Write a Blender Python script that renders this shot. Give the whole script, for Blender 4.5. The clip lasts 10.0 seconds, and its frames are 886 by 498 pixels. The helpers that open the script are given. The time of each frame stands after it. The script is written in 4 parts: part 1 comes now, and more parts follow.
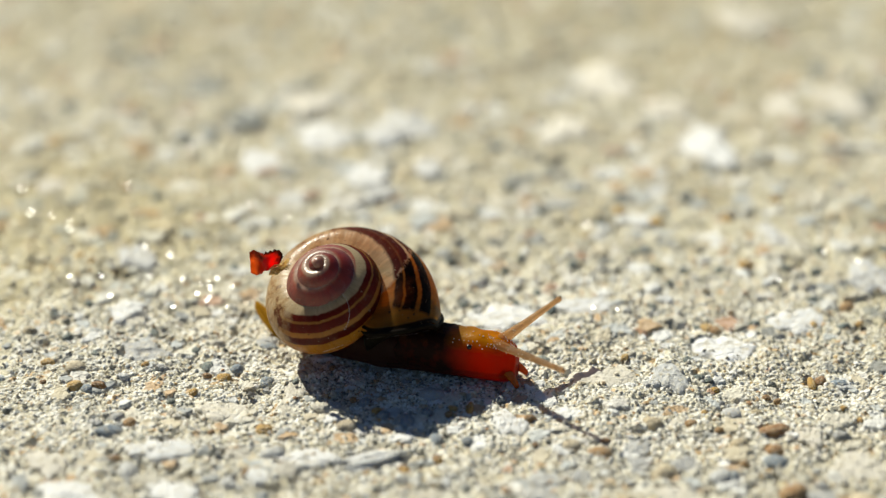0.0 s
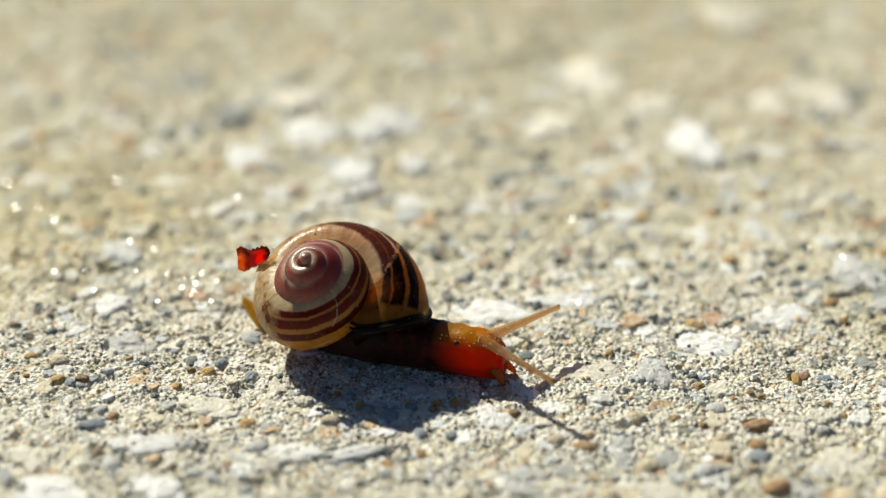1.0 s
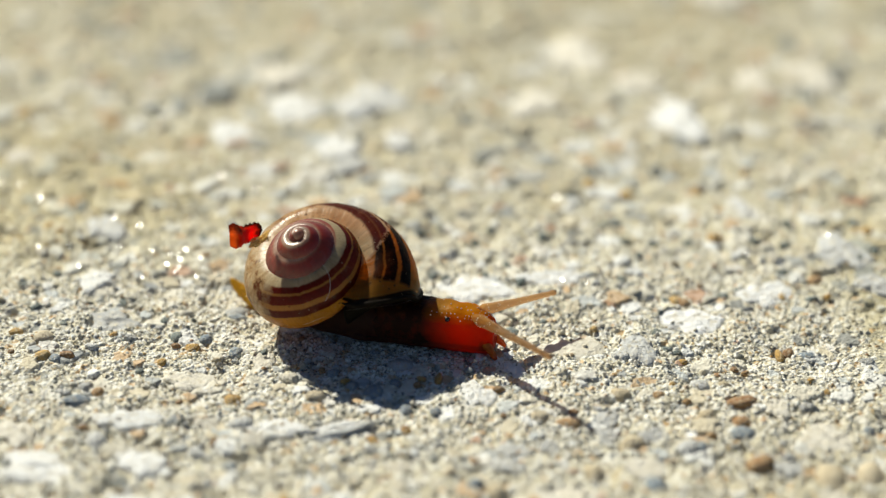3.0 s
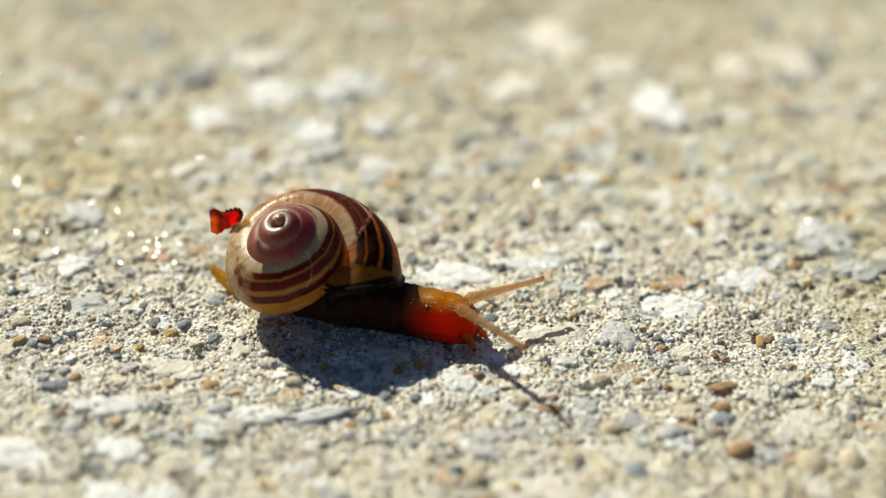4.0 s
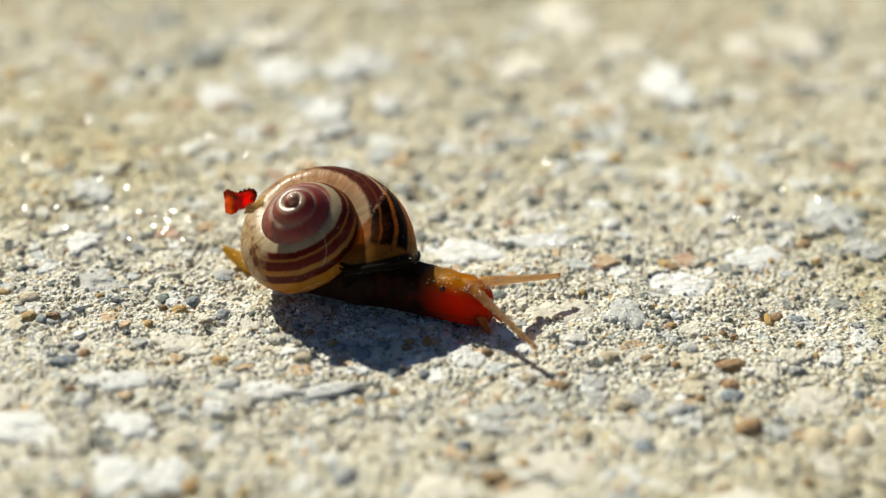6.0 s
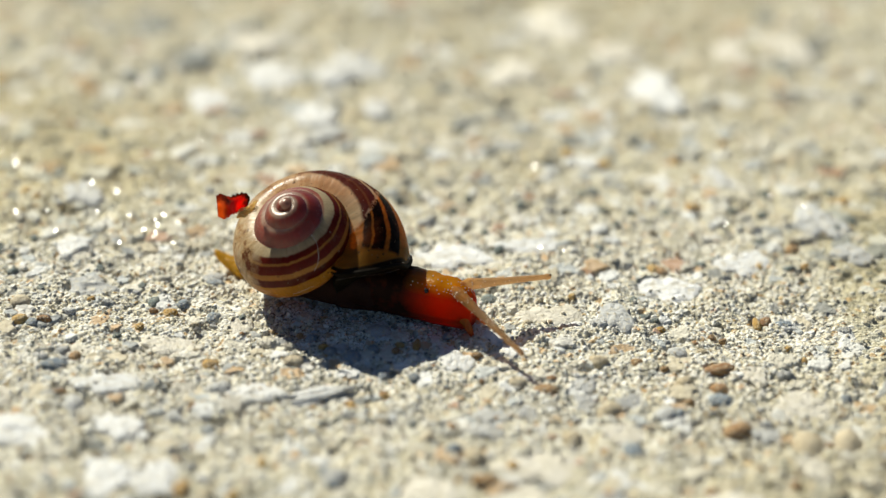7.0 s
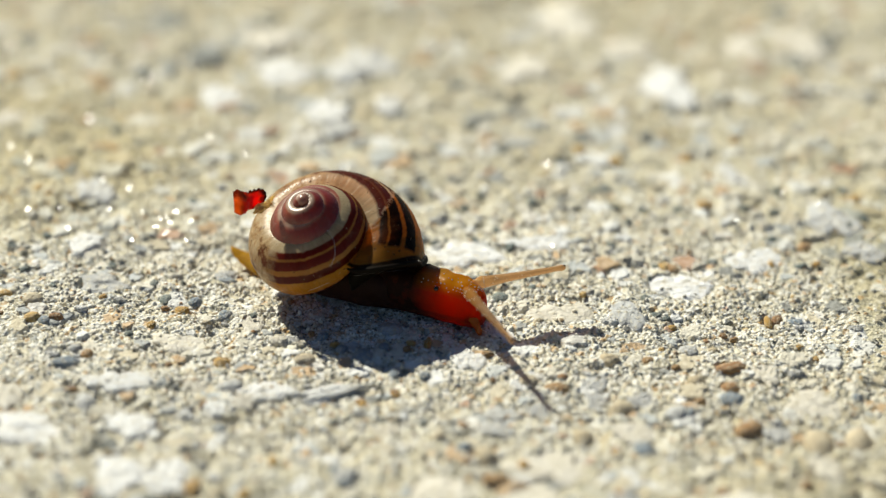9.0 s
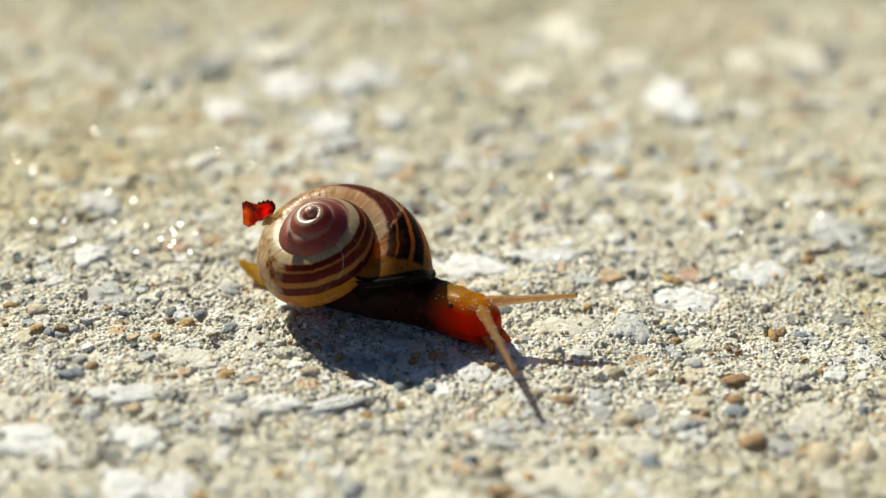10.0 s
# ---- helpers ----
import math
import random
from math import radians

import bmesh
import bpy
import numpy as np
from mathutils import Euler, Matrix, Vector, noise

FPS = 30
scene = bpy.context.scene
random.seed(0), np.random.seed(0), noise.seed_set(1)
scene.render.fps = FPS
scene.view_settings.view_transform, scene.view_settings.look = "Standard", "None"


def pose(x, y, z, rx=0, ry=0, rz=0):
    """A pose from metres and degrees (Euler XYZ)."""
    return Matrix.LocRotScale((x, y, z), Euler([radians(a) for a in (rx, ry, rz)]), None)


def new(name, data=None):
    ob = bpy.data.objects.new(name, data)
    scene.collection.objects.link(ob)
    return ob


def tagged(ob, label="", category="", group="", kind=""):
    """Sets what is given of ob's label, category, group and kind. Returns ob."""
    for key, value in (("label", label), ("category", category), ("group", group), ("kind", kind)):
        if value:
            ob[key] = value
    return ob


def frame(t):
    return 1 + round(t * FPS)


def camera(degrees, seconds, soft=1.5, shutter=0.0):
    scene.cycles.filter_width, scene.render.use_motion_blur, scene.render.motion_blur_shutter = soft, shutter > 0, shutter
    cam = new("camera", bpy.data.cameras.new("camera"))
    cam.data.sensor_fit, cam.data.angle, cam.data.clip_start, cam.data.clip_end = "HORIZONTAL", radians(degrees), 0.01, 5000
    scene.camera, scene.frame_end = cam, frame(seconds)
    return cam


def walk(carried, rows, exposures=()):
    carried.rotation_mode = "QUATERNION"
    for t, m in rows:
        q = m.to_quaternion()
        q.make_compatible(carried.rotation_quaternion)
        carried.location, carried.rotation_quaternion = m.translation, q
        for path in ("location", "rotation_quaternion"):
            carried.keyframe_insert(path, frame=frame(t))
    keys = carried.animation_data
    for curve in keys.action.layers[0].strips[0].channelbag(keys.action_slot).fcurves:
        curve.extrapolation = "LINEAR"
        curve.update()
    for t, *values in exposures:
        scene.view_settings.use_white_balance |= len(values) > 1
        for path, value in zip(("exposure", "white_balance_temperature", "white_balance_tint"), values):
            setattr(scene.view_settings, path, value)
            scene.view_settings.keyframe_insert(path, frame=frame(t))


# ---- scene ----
MM = 0.001

# ---------------------------------------------------------------- camera
cam = camera(24.0, 10.0, soft=1.3)
cam.data.dof.use_dof = True
cam.data.dof.focus_distance = 0.2448
cam.data.dof.aperture_fstop = 8.2
PATH = [
    (0.0, 0.00973, -0.21145, 0.13258, 61.000, 0.000, 0.000),
    (0.5, 0.00993, -0.21177, 0.13271, 61.207, -0.046, 0.114),
    (1.0, 0.01039, -0.21157, 0.13193, 60.997, -0.309, 0.262),
    (1.5, 0.00981, -0.21201, 0.13091, 61.097, -0.618, 0.474),
    (2.0, 0.01055, -0.21226, 0.13139, 60.176, -0.291, 0.310),
    (2.5, 0.01008, -0.21212, 0.13210, 60.326, -0.540, 0.505),
    (2.7, 0.01007, -0.21214, 0.13211, 60.481, -0.648, 0.560),
    (3.8, 0.01013, -0.21110, 0.13110, 60.062, -1.485, 1.041),
    (4.0, 0.01012, -0.21110, 0.13110, 60.078, -1.512, 1.055),
    (4.5, 0.00959, -0.21120, 0.13050, 59.960, -1.371, 0.944),
    (5.0, 0.01021, -0.21230, 0.13007, 59.385, -1.053, 0.847),
    (5.5, 0.01019, -0.21175, 0.13050, 59.303, -1.092, 0.932),
    (6.0, 0.00978, -0.21175, 0.13014, 59.707, -1.339, 1.126),
    (6.2, 0.00976, -0.21176, 0.13014, 59.590, -1.549, 1.233),
    (7.3, 0.00892, -0.21291, 0.13030, 59.989, -1.841, 1.559),
    (7.5, 0.00894, -0.21287, 0.13024, 59.651, -1.582, 1.425),
    (8.0, 0.01001, -0.21301, 0.13042, 58.711, -1.086, 1.100),
    (8.5, 0.00963, -0.21214, 0.13148, 59.465, -1.067, 1.154),
    (9.0, 0.00953, -0.21223, 0.13134, 59.584, -1.359, 1.316),
    (9.5, 0.00917, -0.21235, 0.13134, 59.647, -1.303, 1.305),
    (10.0, 0.00876, -0.21248, 0.13145, 59.929, -1.398, 1.376),
]
walk(cam, [(t, pose(x, y, z, rx, 0, rz) @ pose(0, 0, 0, 0, 0, roll)) for t, x, y, z, rx, rz, roll in PATH])

# ---------------------------------------------------------------- light
SHADE = Vector((0.774, -1.0, -1.0))  # the way of the sunlight
world = bpy.data.worlds.new("sky")
scene.world = world
world.use_nodes = True
wn = world.node_tree
sky = wn.nodes.new("ShaderNodeTexSky")
sky.sky_type = "NISHITA"
sky.sun_disc = False
sky.ozone_density = 4.0
sky.dust_density = 0.3
sky.sun_elevation = math.atan2(1.0, math.hypot(SHADE.x, SHADE.y))
sky.sun_rotation = math.atan2(-SHADE.x, -SHADE.y)
wn.nodes["Background"].inputs["Strength"].default_value = 0.035
wn.links.new(sky.outputs[0], wn.nodes["Background"].inputs["Color"])
sun_data = bpy.data.lights.new("sun", "SUN")
sun_data.energy = 5.0
sun_data.angle = radians(0.53)
sun_data.color = (1.0, 0.96, 0.8)
sun = new("sun", sun_data)
sun.matrix_world = Matrix.Translation((-0.6, 0.5, 1.0)) @ SHADE.to_track_quat("-Z", "Y").to_matrix().to_4x4()
scene.view_settings.exposure = 0.4


# ---------------------------------------------------------------- materials
class Nodes:
    """A short hand for node materials."""

    def __init__(self, name):
        self.mat = bpy.data.materials.new(name)
        self.mat.use_nodes = True
        self.tree = self.mat.node_tree
        self.bsdf = self.tree.nodes["Principled BSDF"]
        self.out = self.tree.nodes["Material Output"]

    def put(self, socket, value):
        if isinstance(value, bpy.types.NodeSocket):
            self.tree.links.new(value, socket)
        else:
            socket.default_value = value

    def add(self, kind, **inputs):
        node = self.tree.nodes.new(kind)
        for key, value in inputs.items():
            self.put(node.inputs[key.replace("_", " ")], value)
        return node

    def coords(self):
        return self.add("ShaderNodeTexCoord").outputs["Object"]

    def noise(self, vec, scale, detail=4.0, rough=0.6):
        return self.add("ShaderNodeTexNoise", Vector=vec, Scale=scale, Detail=detail, Roughness=rough).outputs["Fac"]

    def ramp(self, fac, stops, smooth="LINEAR"):
        node = self.add("ShaderNodeValToRGB", Fac=fac)
        node.color_ramp.interpolation = smooth
        els = node.color_ramp.elements
        while len(els) < len(stops):
            els.new(0.5)
        for el, (at, col) in zip(els, stops):
            el.position = at
            el.color = (*col, 1) if len(col) == 3 else col
        return node.outputs["Color"]

    def math(self, op, a, b=0.0):
        node = self.tree.nodes.new("ShaderNodeMath")
        node.operation = op
        self.put(node.inputs[0], a)
        self.put(node.inputs[1], b)
        return node.outputs[0]

    def mix(self, fac, a, b, how="MIX"):
        node = self.tree.nodes.new("ShaderNodeMix")
        node.data_type = "RGBA"
        node.blend_type = how
        self.put(node.inputs["Factor"], fac)
        for key, value in (("A", a), ("B", b)):
            sock = [s for s in node.inputs if s.name == key and s.type == "RGBA"][0]
            self.put(sock, value if isinstance(value, bpy.types.NodeSocket) else (*value, 1))
        return [s for s in node.outputs if s.type == "RGBA"][0]

    def attr(self, name):
        node = self.tree.nodes.new("ShaderNodeAttribute")
        node.attribute_name = name
        return node.outputs["Fac"]

    def bump(self, height, strength, distance):
        self.put(self.bsdf.inputs["Normal"], self.add("ShaderNodeBump", Height=height, Strength=strength, Distance=distance).outputs[0])

    def set(self, **inputs):
        for key, value in inputs.items():
            self.put(self.bsdf.inputs[key.replace("_", " ")], value)
        return self.mat


def concrete_material():
    n = Nodes("weathered_concrete")
    co = n.coords()
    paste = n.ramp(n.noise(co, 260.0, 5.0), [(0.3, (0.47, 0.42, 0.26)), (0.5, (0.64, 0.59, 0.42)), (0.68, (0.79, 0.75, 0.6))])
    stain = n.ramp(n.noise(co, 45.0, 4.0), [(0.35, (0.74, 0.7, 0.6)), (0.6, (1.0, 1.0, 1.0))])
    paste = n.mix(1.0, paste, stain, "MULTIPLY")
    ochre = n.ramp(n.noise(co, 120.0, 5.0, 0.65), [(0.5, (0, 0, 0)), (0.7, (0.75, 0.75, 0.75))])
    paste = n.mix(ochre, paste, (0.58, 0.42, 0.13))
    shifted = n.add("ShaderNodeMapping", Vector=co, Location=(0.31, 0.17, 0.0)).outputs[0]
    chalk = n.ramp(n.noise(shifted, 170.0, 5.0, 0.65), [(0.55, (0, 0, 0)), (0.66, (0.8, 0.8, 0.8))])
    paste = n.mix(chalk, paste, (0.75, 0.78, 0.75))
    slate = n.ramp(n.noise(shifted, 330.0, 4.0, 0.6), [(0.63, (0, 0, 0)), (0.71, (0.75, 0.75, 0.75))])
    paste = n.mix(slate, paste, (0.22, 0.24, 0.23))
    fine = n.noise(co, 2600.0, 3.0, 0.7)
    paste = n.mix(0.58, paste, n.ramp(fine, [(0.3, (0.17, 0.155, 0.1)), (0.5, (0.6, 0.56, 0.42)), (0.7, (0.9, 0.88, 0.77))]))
    y = n.add("ShaderNodeSeparateXYZ", Vector=co).outputs["Y"]
    far_dim = n.add("ShaderNodeMapRange", Value=n.math("ADD", y, n.math("MULTIPLY", n.noise(co, 30.0, 3.0), 0.05)), **{"From_Min": 0.04, "From_Max": 0.13}).outputs[0]
    centre = n.add("ShaderNodeMapping", Vector=co, Location=(0.0, -0.14, 0.0)).outputs[0]
    away = n.add("ShaderNodeVectorMath", Vector=centre)
    away.operation = "LENGTH"
    away = n.math("ADD", away.outputs["Value"], n.math("MULTIPLY", n.noise(co, 14.0, 4.0), 0.12))
    far_dim = n.math("MULTIPLY", far_dim, n.add("ShaderNodeMapRange", Value=away, **{"From_Min": 0.34, "From_Max": 0.16}).outputs[0])
    tone = n.attr("tone")
    grain = n.ramp(tone, [
        (0.0, (0.9, 0.89, 0.83)), (0.34, (0.77, 0.73, 0.6)), (0.5, (0.64, 0.565, 0.405)), (0.62, (0.5, 0.455, 0.345)), (0.7, (0.16, 0.175, 0.165)),
        (0.76, (0.035, 0.055, 0.06)), (0.82, (0.56, 0.38, 0.15)), (0.855, (0.4, 0.19, 0.06)), (0.87, (0.09, 0.13, 0.14)), (0.91, (0.88, 0.88, 0.85))], "CONSTANT")
    grain = n.mix(0.16, grain, n.ramp(n.noise(co, 1700.0, 3.0), [(0.32, (0.12, 0.125, 0.11)), (0.66, (0.9, 0.88, 0.81))]))
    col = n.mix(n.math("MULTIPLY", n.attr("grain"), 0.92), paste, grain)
    cells = n.add("ShaderNodeTexVoronoi", Vector=co, Scale=1350.0)
    pick = n.add("ShaderNodeSeparateColor", Color=cells.outputs["Color"]).outputs[0]
    speck = n.ramp(pick, [(0.0, (0.62, 0.58, 0.44)), (0.88, (0.1, 0.125, 0.125)), (0.915, (0.55, 0.3, 0.07)), (0.95, (0.17, 0.2, 0.21)), (0.97, (0.85, 0.85, 0.8))], "CONSTANT")
    chosen = n.ramp(pick, [(0.0, (0, 0, 0)), (0.88, (0.52, 0.52, 0.52))], "CONSTANT")
    col = n.mix(chosen, col, speck)
    stone = n.ramp(n.attr("hue"), [
        (0.0, (0.86, 0.88, 0.87)), (0.25, (0.74, 0.7, 0.57)), (0.42, (0.62, 0.54, 0.36)), (0.6, (0.51, 0.56, 0.57)), (0.71, (0.3, 0.335, 0.35)), (0.79, (0.14, 0.16, 0.16)),
        (0.85, (0.55, 0.33, 0.12)), (0.92, (0.42, 0.19, 0.07)), (0.95, (0.82, 0.8, 0.73))], "CONSTANT")
    stone = n.mix(0.35, stone, n.ramp(n.noise(co, 900.0, 5.0), [(0.3, (0.35, 0.31, 0.24)), (0.7, (0.85, 0.84, 0.8))]))
    col = n.mix(n.attr("chip"), col, stone)
    col = n.mix(n.math("MULTIPLY", far_dim, 0.75), col, n.mix(1.0, col, (0.715, 0.685, 0.58), "MULTIPLY"))  # dims and yellows the far slab: lens falloff put into the colour
    for at, size, dye in (((0.04, -0.036, 0.0), 0.03, (0.9, 0.86, 0.73)), ((-0.082, -0.012, 0.0), 0.03, (0.76, 0.74, 0.64)), ((-0.066, 0.042, 0.0), 0.036, (0.84, 0.82, 0.76))):  # ochre stains at left and right, and a darker patch near right
        gap = n.add("ShaderNodeVectorMath", Vector=n.add("ShaderNodeMapping", Vector=co, Location=at).outputs[0])
        gap.operation = "LENGTH"
        gap = n.math("ADD", gap.outputs["Value"], n.math("MULTIPLY", n.math("SUBTRACT", n.noise(co, 60.0, 4.0), 0.5), 0.03))
        spot = n.add("ShaderNodeMapRange", Value=gap, **{"From_Min": size, "From_Max": 0.4 * size}).outputs[0]
        col = n.mix(spot, col, n.mix(1.0, col, dye, "MULTIPLY"))
    n.bump(n.math("ADD", n.noise(co, 3400.0, 3.0), n.math("MULTIPLY", n.noise(co, 1100.0, 3.0), 1.5)), 0.8, 0.0003)
    return n.set(Base_Color=col, Roughness=n.ramp(n.noise(co, 1300.0, 2.0), [(0.35, (0.3, 0.3, 0.3)), (0.6, (0.85, 0.85, 0.85))]), Specular_IOR_Level=0.15)


def stone_material(name, dark, mid, light, rough=0.6, scale=3.2):
    n = Nodes(name)
    co = n.coords()
    rnd = n.add("ShaderNodeObjectInfo").outputs["Random"]
    shift = n.add("ShaderNodeVectorMath", **{})
    n.put(shift.inputs[0], co)
    n.put(shift.inputs[1], rnd)
    veins = n.noise(shift.outputs[0], scale, 6.0, 0.7)
    col = n.ramp(veins, [(0.28, dark), (0.48, mid), (0.68, light)])
    col = n.mix(0.5, col, n.ramp(rnd, [(0.0, mid), (0.5, light), (1.0, dark)]))
    col = n.mix(n.ramp(n.noise(shift.outputs[0], scale * 2.2, 5.0, 0.7), [(0.5, (0, 0, 0)), (0.64, (0.8, 0.8, 0.8))]), col, (0.55, 0.49, 0.34))
    n.bump(n.math("ADD", n.noise(co, scale * 4, 5.0), n.math("MULTIPLY", veins, 2.0)), 0.7, 0.0004)
    return n.set(Base_Color=col, Roughness=rough)


def loose_grain_material():
    n = Nodes("loose_grit")
    co = n.coords()
    rnd = n.add("ShaderNodeNewGeometry").outputs["Random Per Island"]
    col = n.ramp(rnd, [
        (0.0, (0.8, 0.785, 0.73)), (0.22, (0.7, 0.65, 0.52)), (0.45, (0.6, 0.54, 0.39)), (0.62, (0.53, 0.48, 0.37)), (0.76, (0.4, 0.37, 0.3)), (0.83, (0.12, 0.125, 0.12)),
        (0.87, (0.5, 0.33, 0.14)), (0.92, (0.74, 0.72, 0.66))], "CONSTANT")
    col = n.mix(0.35, col, n.ramp(n.noise(co, 1400.0, 3.0), [(0.3, (0.3, 0.26, 0.2)), (0.7, (0.8, 0.77, 0.7))]))
    n.bump(n.noise(co, 2500.0, 3.0), 0.5, 0.0002)
    return n.set(Base_Color=col, Roughness=0.6)


def shell_material():
    n = Nodes("banded_shell")
    along, across = n.attr("along"), n.attr("across")
    vec = n.add("ShaderNodeCombineXYZ", X=n.math("MULTIPLY", along, 60.0), Y=n.math("MULTIPLY", across, 1.2)).outputs[0]
    streak = n.noise(vec, 1.6, 4.0)
    wob = n.math("ADD", across, n.math("MULTIPLY", n.math("SUBTRACT", n.noise(vec, 0.28, 5.0, 0.65), 0.5), 0.07))
    raw = wob
    early = n.add("ShaderNodeMapRange", Value=along, **{"From_Min": -0.83, "From_Max": -1.1}).outputs[0]
    wob = n.math("ADD", wob, n.math("MULTIPLY", early, 0.13))
    cream, buff, tan, yolk = (0.58, 0.475, 0.29), (0.72, 0.55, 0.34), (0.44, 0.205, 0.045), (0.5, 0.24, 0.028)
    red, brown, black = (0.125, 0.008, 0.003), (0.07, 0.006, 0.002), (0.008, 0.005, 0.003)
    bands = [
        (0.0, yolk), (0.16, yolk), (0.18, brown), (0.32, brown), (0.335, yolk), (0.54, yolk), (0.552, brown), (0.626, brown), (0.638, tan),
        (0.682, tan), (0.692, red), (0.774, red), (0.782, tan), (0.8, tan), (0.808, red), (0.862, red), (0.878, cream), (1.0, cream)]
    col = n.ramp(wob, bands)
    # over the top of the last whorl the uppermost band is missing and the ground colour warmer
    late = n.add("ShaderNodeMapRange", Value=along, **{"From_Min": -0.5, "From_Max": -0.38}).outputs[0]
    drawn = n.math("SUBTRACT", wob, n.math("MULTIPLY", n.add("ShaderNodeMapRange", Value=along, **{"From_Min": -0.3, "From_Max": -0.13}).outputs[0], 0.065))  # the bands draw nearer to the seam
    col = n.mix(late, col, n.ramp(drawn, [
        (0.0, yolk), (0.16, yolk), (0.18, brown), (0.32, brown), (0.335, yolk), (0.54, yolk), (0.552, brown), (0.626, brown), (0.64, buff),
        (0.655, buff), (0.668, (0.07, 0.017, 0.014)), (0.72, (0.06, 0.014, 0.012)), (0.74, (0.16, 0.07, 0.035)), (0.752, (0.07, 0.017, 0.014)), (0.8, (0.085, 0.025, 0.02)), (0.825, buff), (0.9, (0.66, 0.5, 0.29)), (1.0, cream)]))
    # bands frayed along the growth lines
    fray = n.ramp(n.noise(vec, 0.9, 6.0, 0.75), [(0.55, (0, 0, 0)), (0.75, (0.2, 0.2, 0.2))])
    col = n.mix(fray, col, (0.34, 0.17, 0.06))
    # the back of the shell is rubbed dull, its bands gone but for a brown mottle
    rub = n.math("ADD", n.math("ABSOLUTE", n.math("ADD", along, 0.49)), n.math("MULTIPLY", n.math("SUBTRACT", n.noise(n.coords(), 380.0, 4.0), 0.5), 0.12))
    rub = n.add("ShaderNodeMapRange", Value=rub, **{"From_Min": 0.215, "From_Max": 0.17}).outputs[0]
    mottle = n.ramp(n.noise(n.coords(), 520.0, 5.0, 0.7), [(0.36, (0.14, 0.05, 0.02)), (0.45, (0.5, 0.34, 0.16)), (0.6, (0.68, 0.56, 0.35))])
    col = n.mix(n.math("MULTIPLY", rub, 0.93), col, mottle)
    # the early whorls are stained red-brown, with narrow pale seams
    spire = n.ramp(raw, [(0.0, red), (0.6, (0.2, 0.014, 0.006)), (0.74, (0.28, 0.018, 0.007)), (0.83, (0.36, 0.04, 0.018)), (0.87, (0.46, 0.17, 0.1)), (0.9, (0.58, 0.4, 0.29)), (1.0, (0.5, 0.34, 0.22))])
    where = n.math("SUBTRACT", along, n.math("MULTIPLY", n.math("SUBTRACT", across, 0.86), 0.6))
    where = n.add("ShaderNodeMapRange", Value=where, **{"From_Min": -1.2, "From_Max": -1.26}).outputs[0]
    rim = n.math("SUBTRACT", across, n.math("ADD", 0.952, n.math("MULTIPLY", n.math("ADD", along, 0.807), 0.337)))
    rim = n.math("ADD", rim, n.math("MULTIPLY", n.math("SUBTRACT", n.noise(vec, 0.4, 4.0), 0.5), 0.03))
    rim = n.add("ShaderNodeMapRange", Value=rim, **{"From_Min": -0.008, "From_Max": 0.01}).outputs[0]
    where = n.math("MAXIMUM", where, n.math("MULTIPLY", rim, n.add("ShaderNodeMapRange", Value=along, **{"From_Min": -0.78, "From_Max": -0.84}).outputs[0]))
    scuff = n.ramp(n.noise(n.coords(), 620.0, 5.0, 0.7), [(0.45, (0, 0, 0)), (0.7, (0.55, 0.55, 0.55))])
    spire = n.mix(scuff, spire, (0.4, 0.07, 0.03))  # rubbed early whorls
    spire = n.mix(n.ramp(n.noise(n.coords(), 330.0, 4.0), [(0.5, (0, 0, 0)), (0.68, (0.6, 0.6, 0.6))]), spire, (0.14, 0.008, 0.004))
    col = n.mix(where, col, spire)
    # past the last rest mark three nearly black bars on ochre, ending short of the mouth
    rest = n.math("ADD", n.math("SUBTRACT", along, n.math("MULTIPLY", n.math("SUBTRACT", across, 0.859), 0.16)), n.math("MULTIPLY", n.math("SUBTRACT", n.noise(n.coords(), 900.0, 3.0), 0.5), 0.012))
    dark = n.add("ShaderNodeMapRange", Value=rest, **{"From_Min": -0.112, "From_Max": -0.104}).outputs[0]
    ochre = (0.42, 0.19, 0.03)
    fresh = n.ramp(wob, [
        (0.0, yolk), (0.16, yolk), (0.18, black), (0.32, black), (0.335, yolk), (0.592, ochre), (0.604, black), (0.678, black), (0.69, ochre),
        (0.71, ochre), (0.72, black), (0.79, black), (0.797, (0.3, 0.14, 0.03)), (0.806, (0.3, 0.14, 0.03)), (0.813, black), (0.862, black), (0.876, ochre), (1.0, ochre)])
    ends = n.math("ADD", n.math("ADD", along, n.math("MULTIPLY", n.math("SUBTRACT", wob, 0.64), 0.14)), n.math("MULTIPLY", streak, 0.004))
    fresh = n.mix(n.add("ShaderNodeMapRange", Value=ends, **{"From_Min": -0.019, "From_Max": -0.013}).outputs[0], fresh, ochre)
    col = n.mix(dark, col, fresh)
    scar = n.add("ShaderNodeMapRange", Value=n.math("ABSOLUTE", n.math("ADD", rest, 0.108)), **{"From_Min": 0.007, "From_Max": 0.002}).outputs[0]
    scar = n.math("MULTIPLY", scar, n.ramp(n.noise(n.coords(), 1300.0, 3.0), [(0.42, (0, 0, 0)), (0.55, (0.75, 0.75, 0.75))]))
    col = n.mix(scar, col, (0.56, 0.42, 0.3))
    col = n.mix(n.add("ShaderNodeMapRange", Value=along, **{"From_Min": -0.01, "From_Max": -0.006}).outputs[0], col, (0.025, 0.016, 0.008))
    blot = n.noise(n.coords(), 230.0, 5.0, 0.65)
    col = n.mix(n.ramp(blot, [(0.48, (0, 0, 0)), (0.72, (0.36, 0.36, 0.36))]), col, (0.2, 0.07, 0.02))
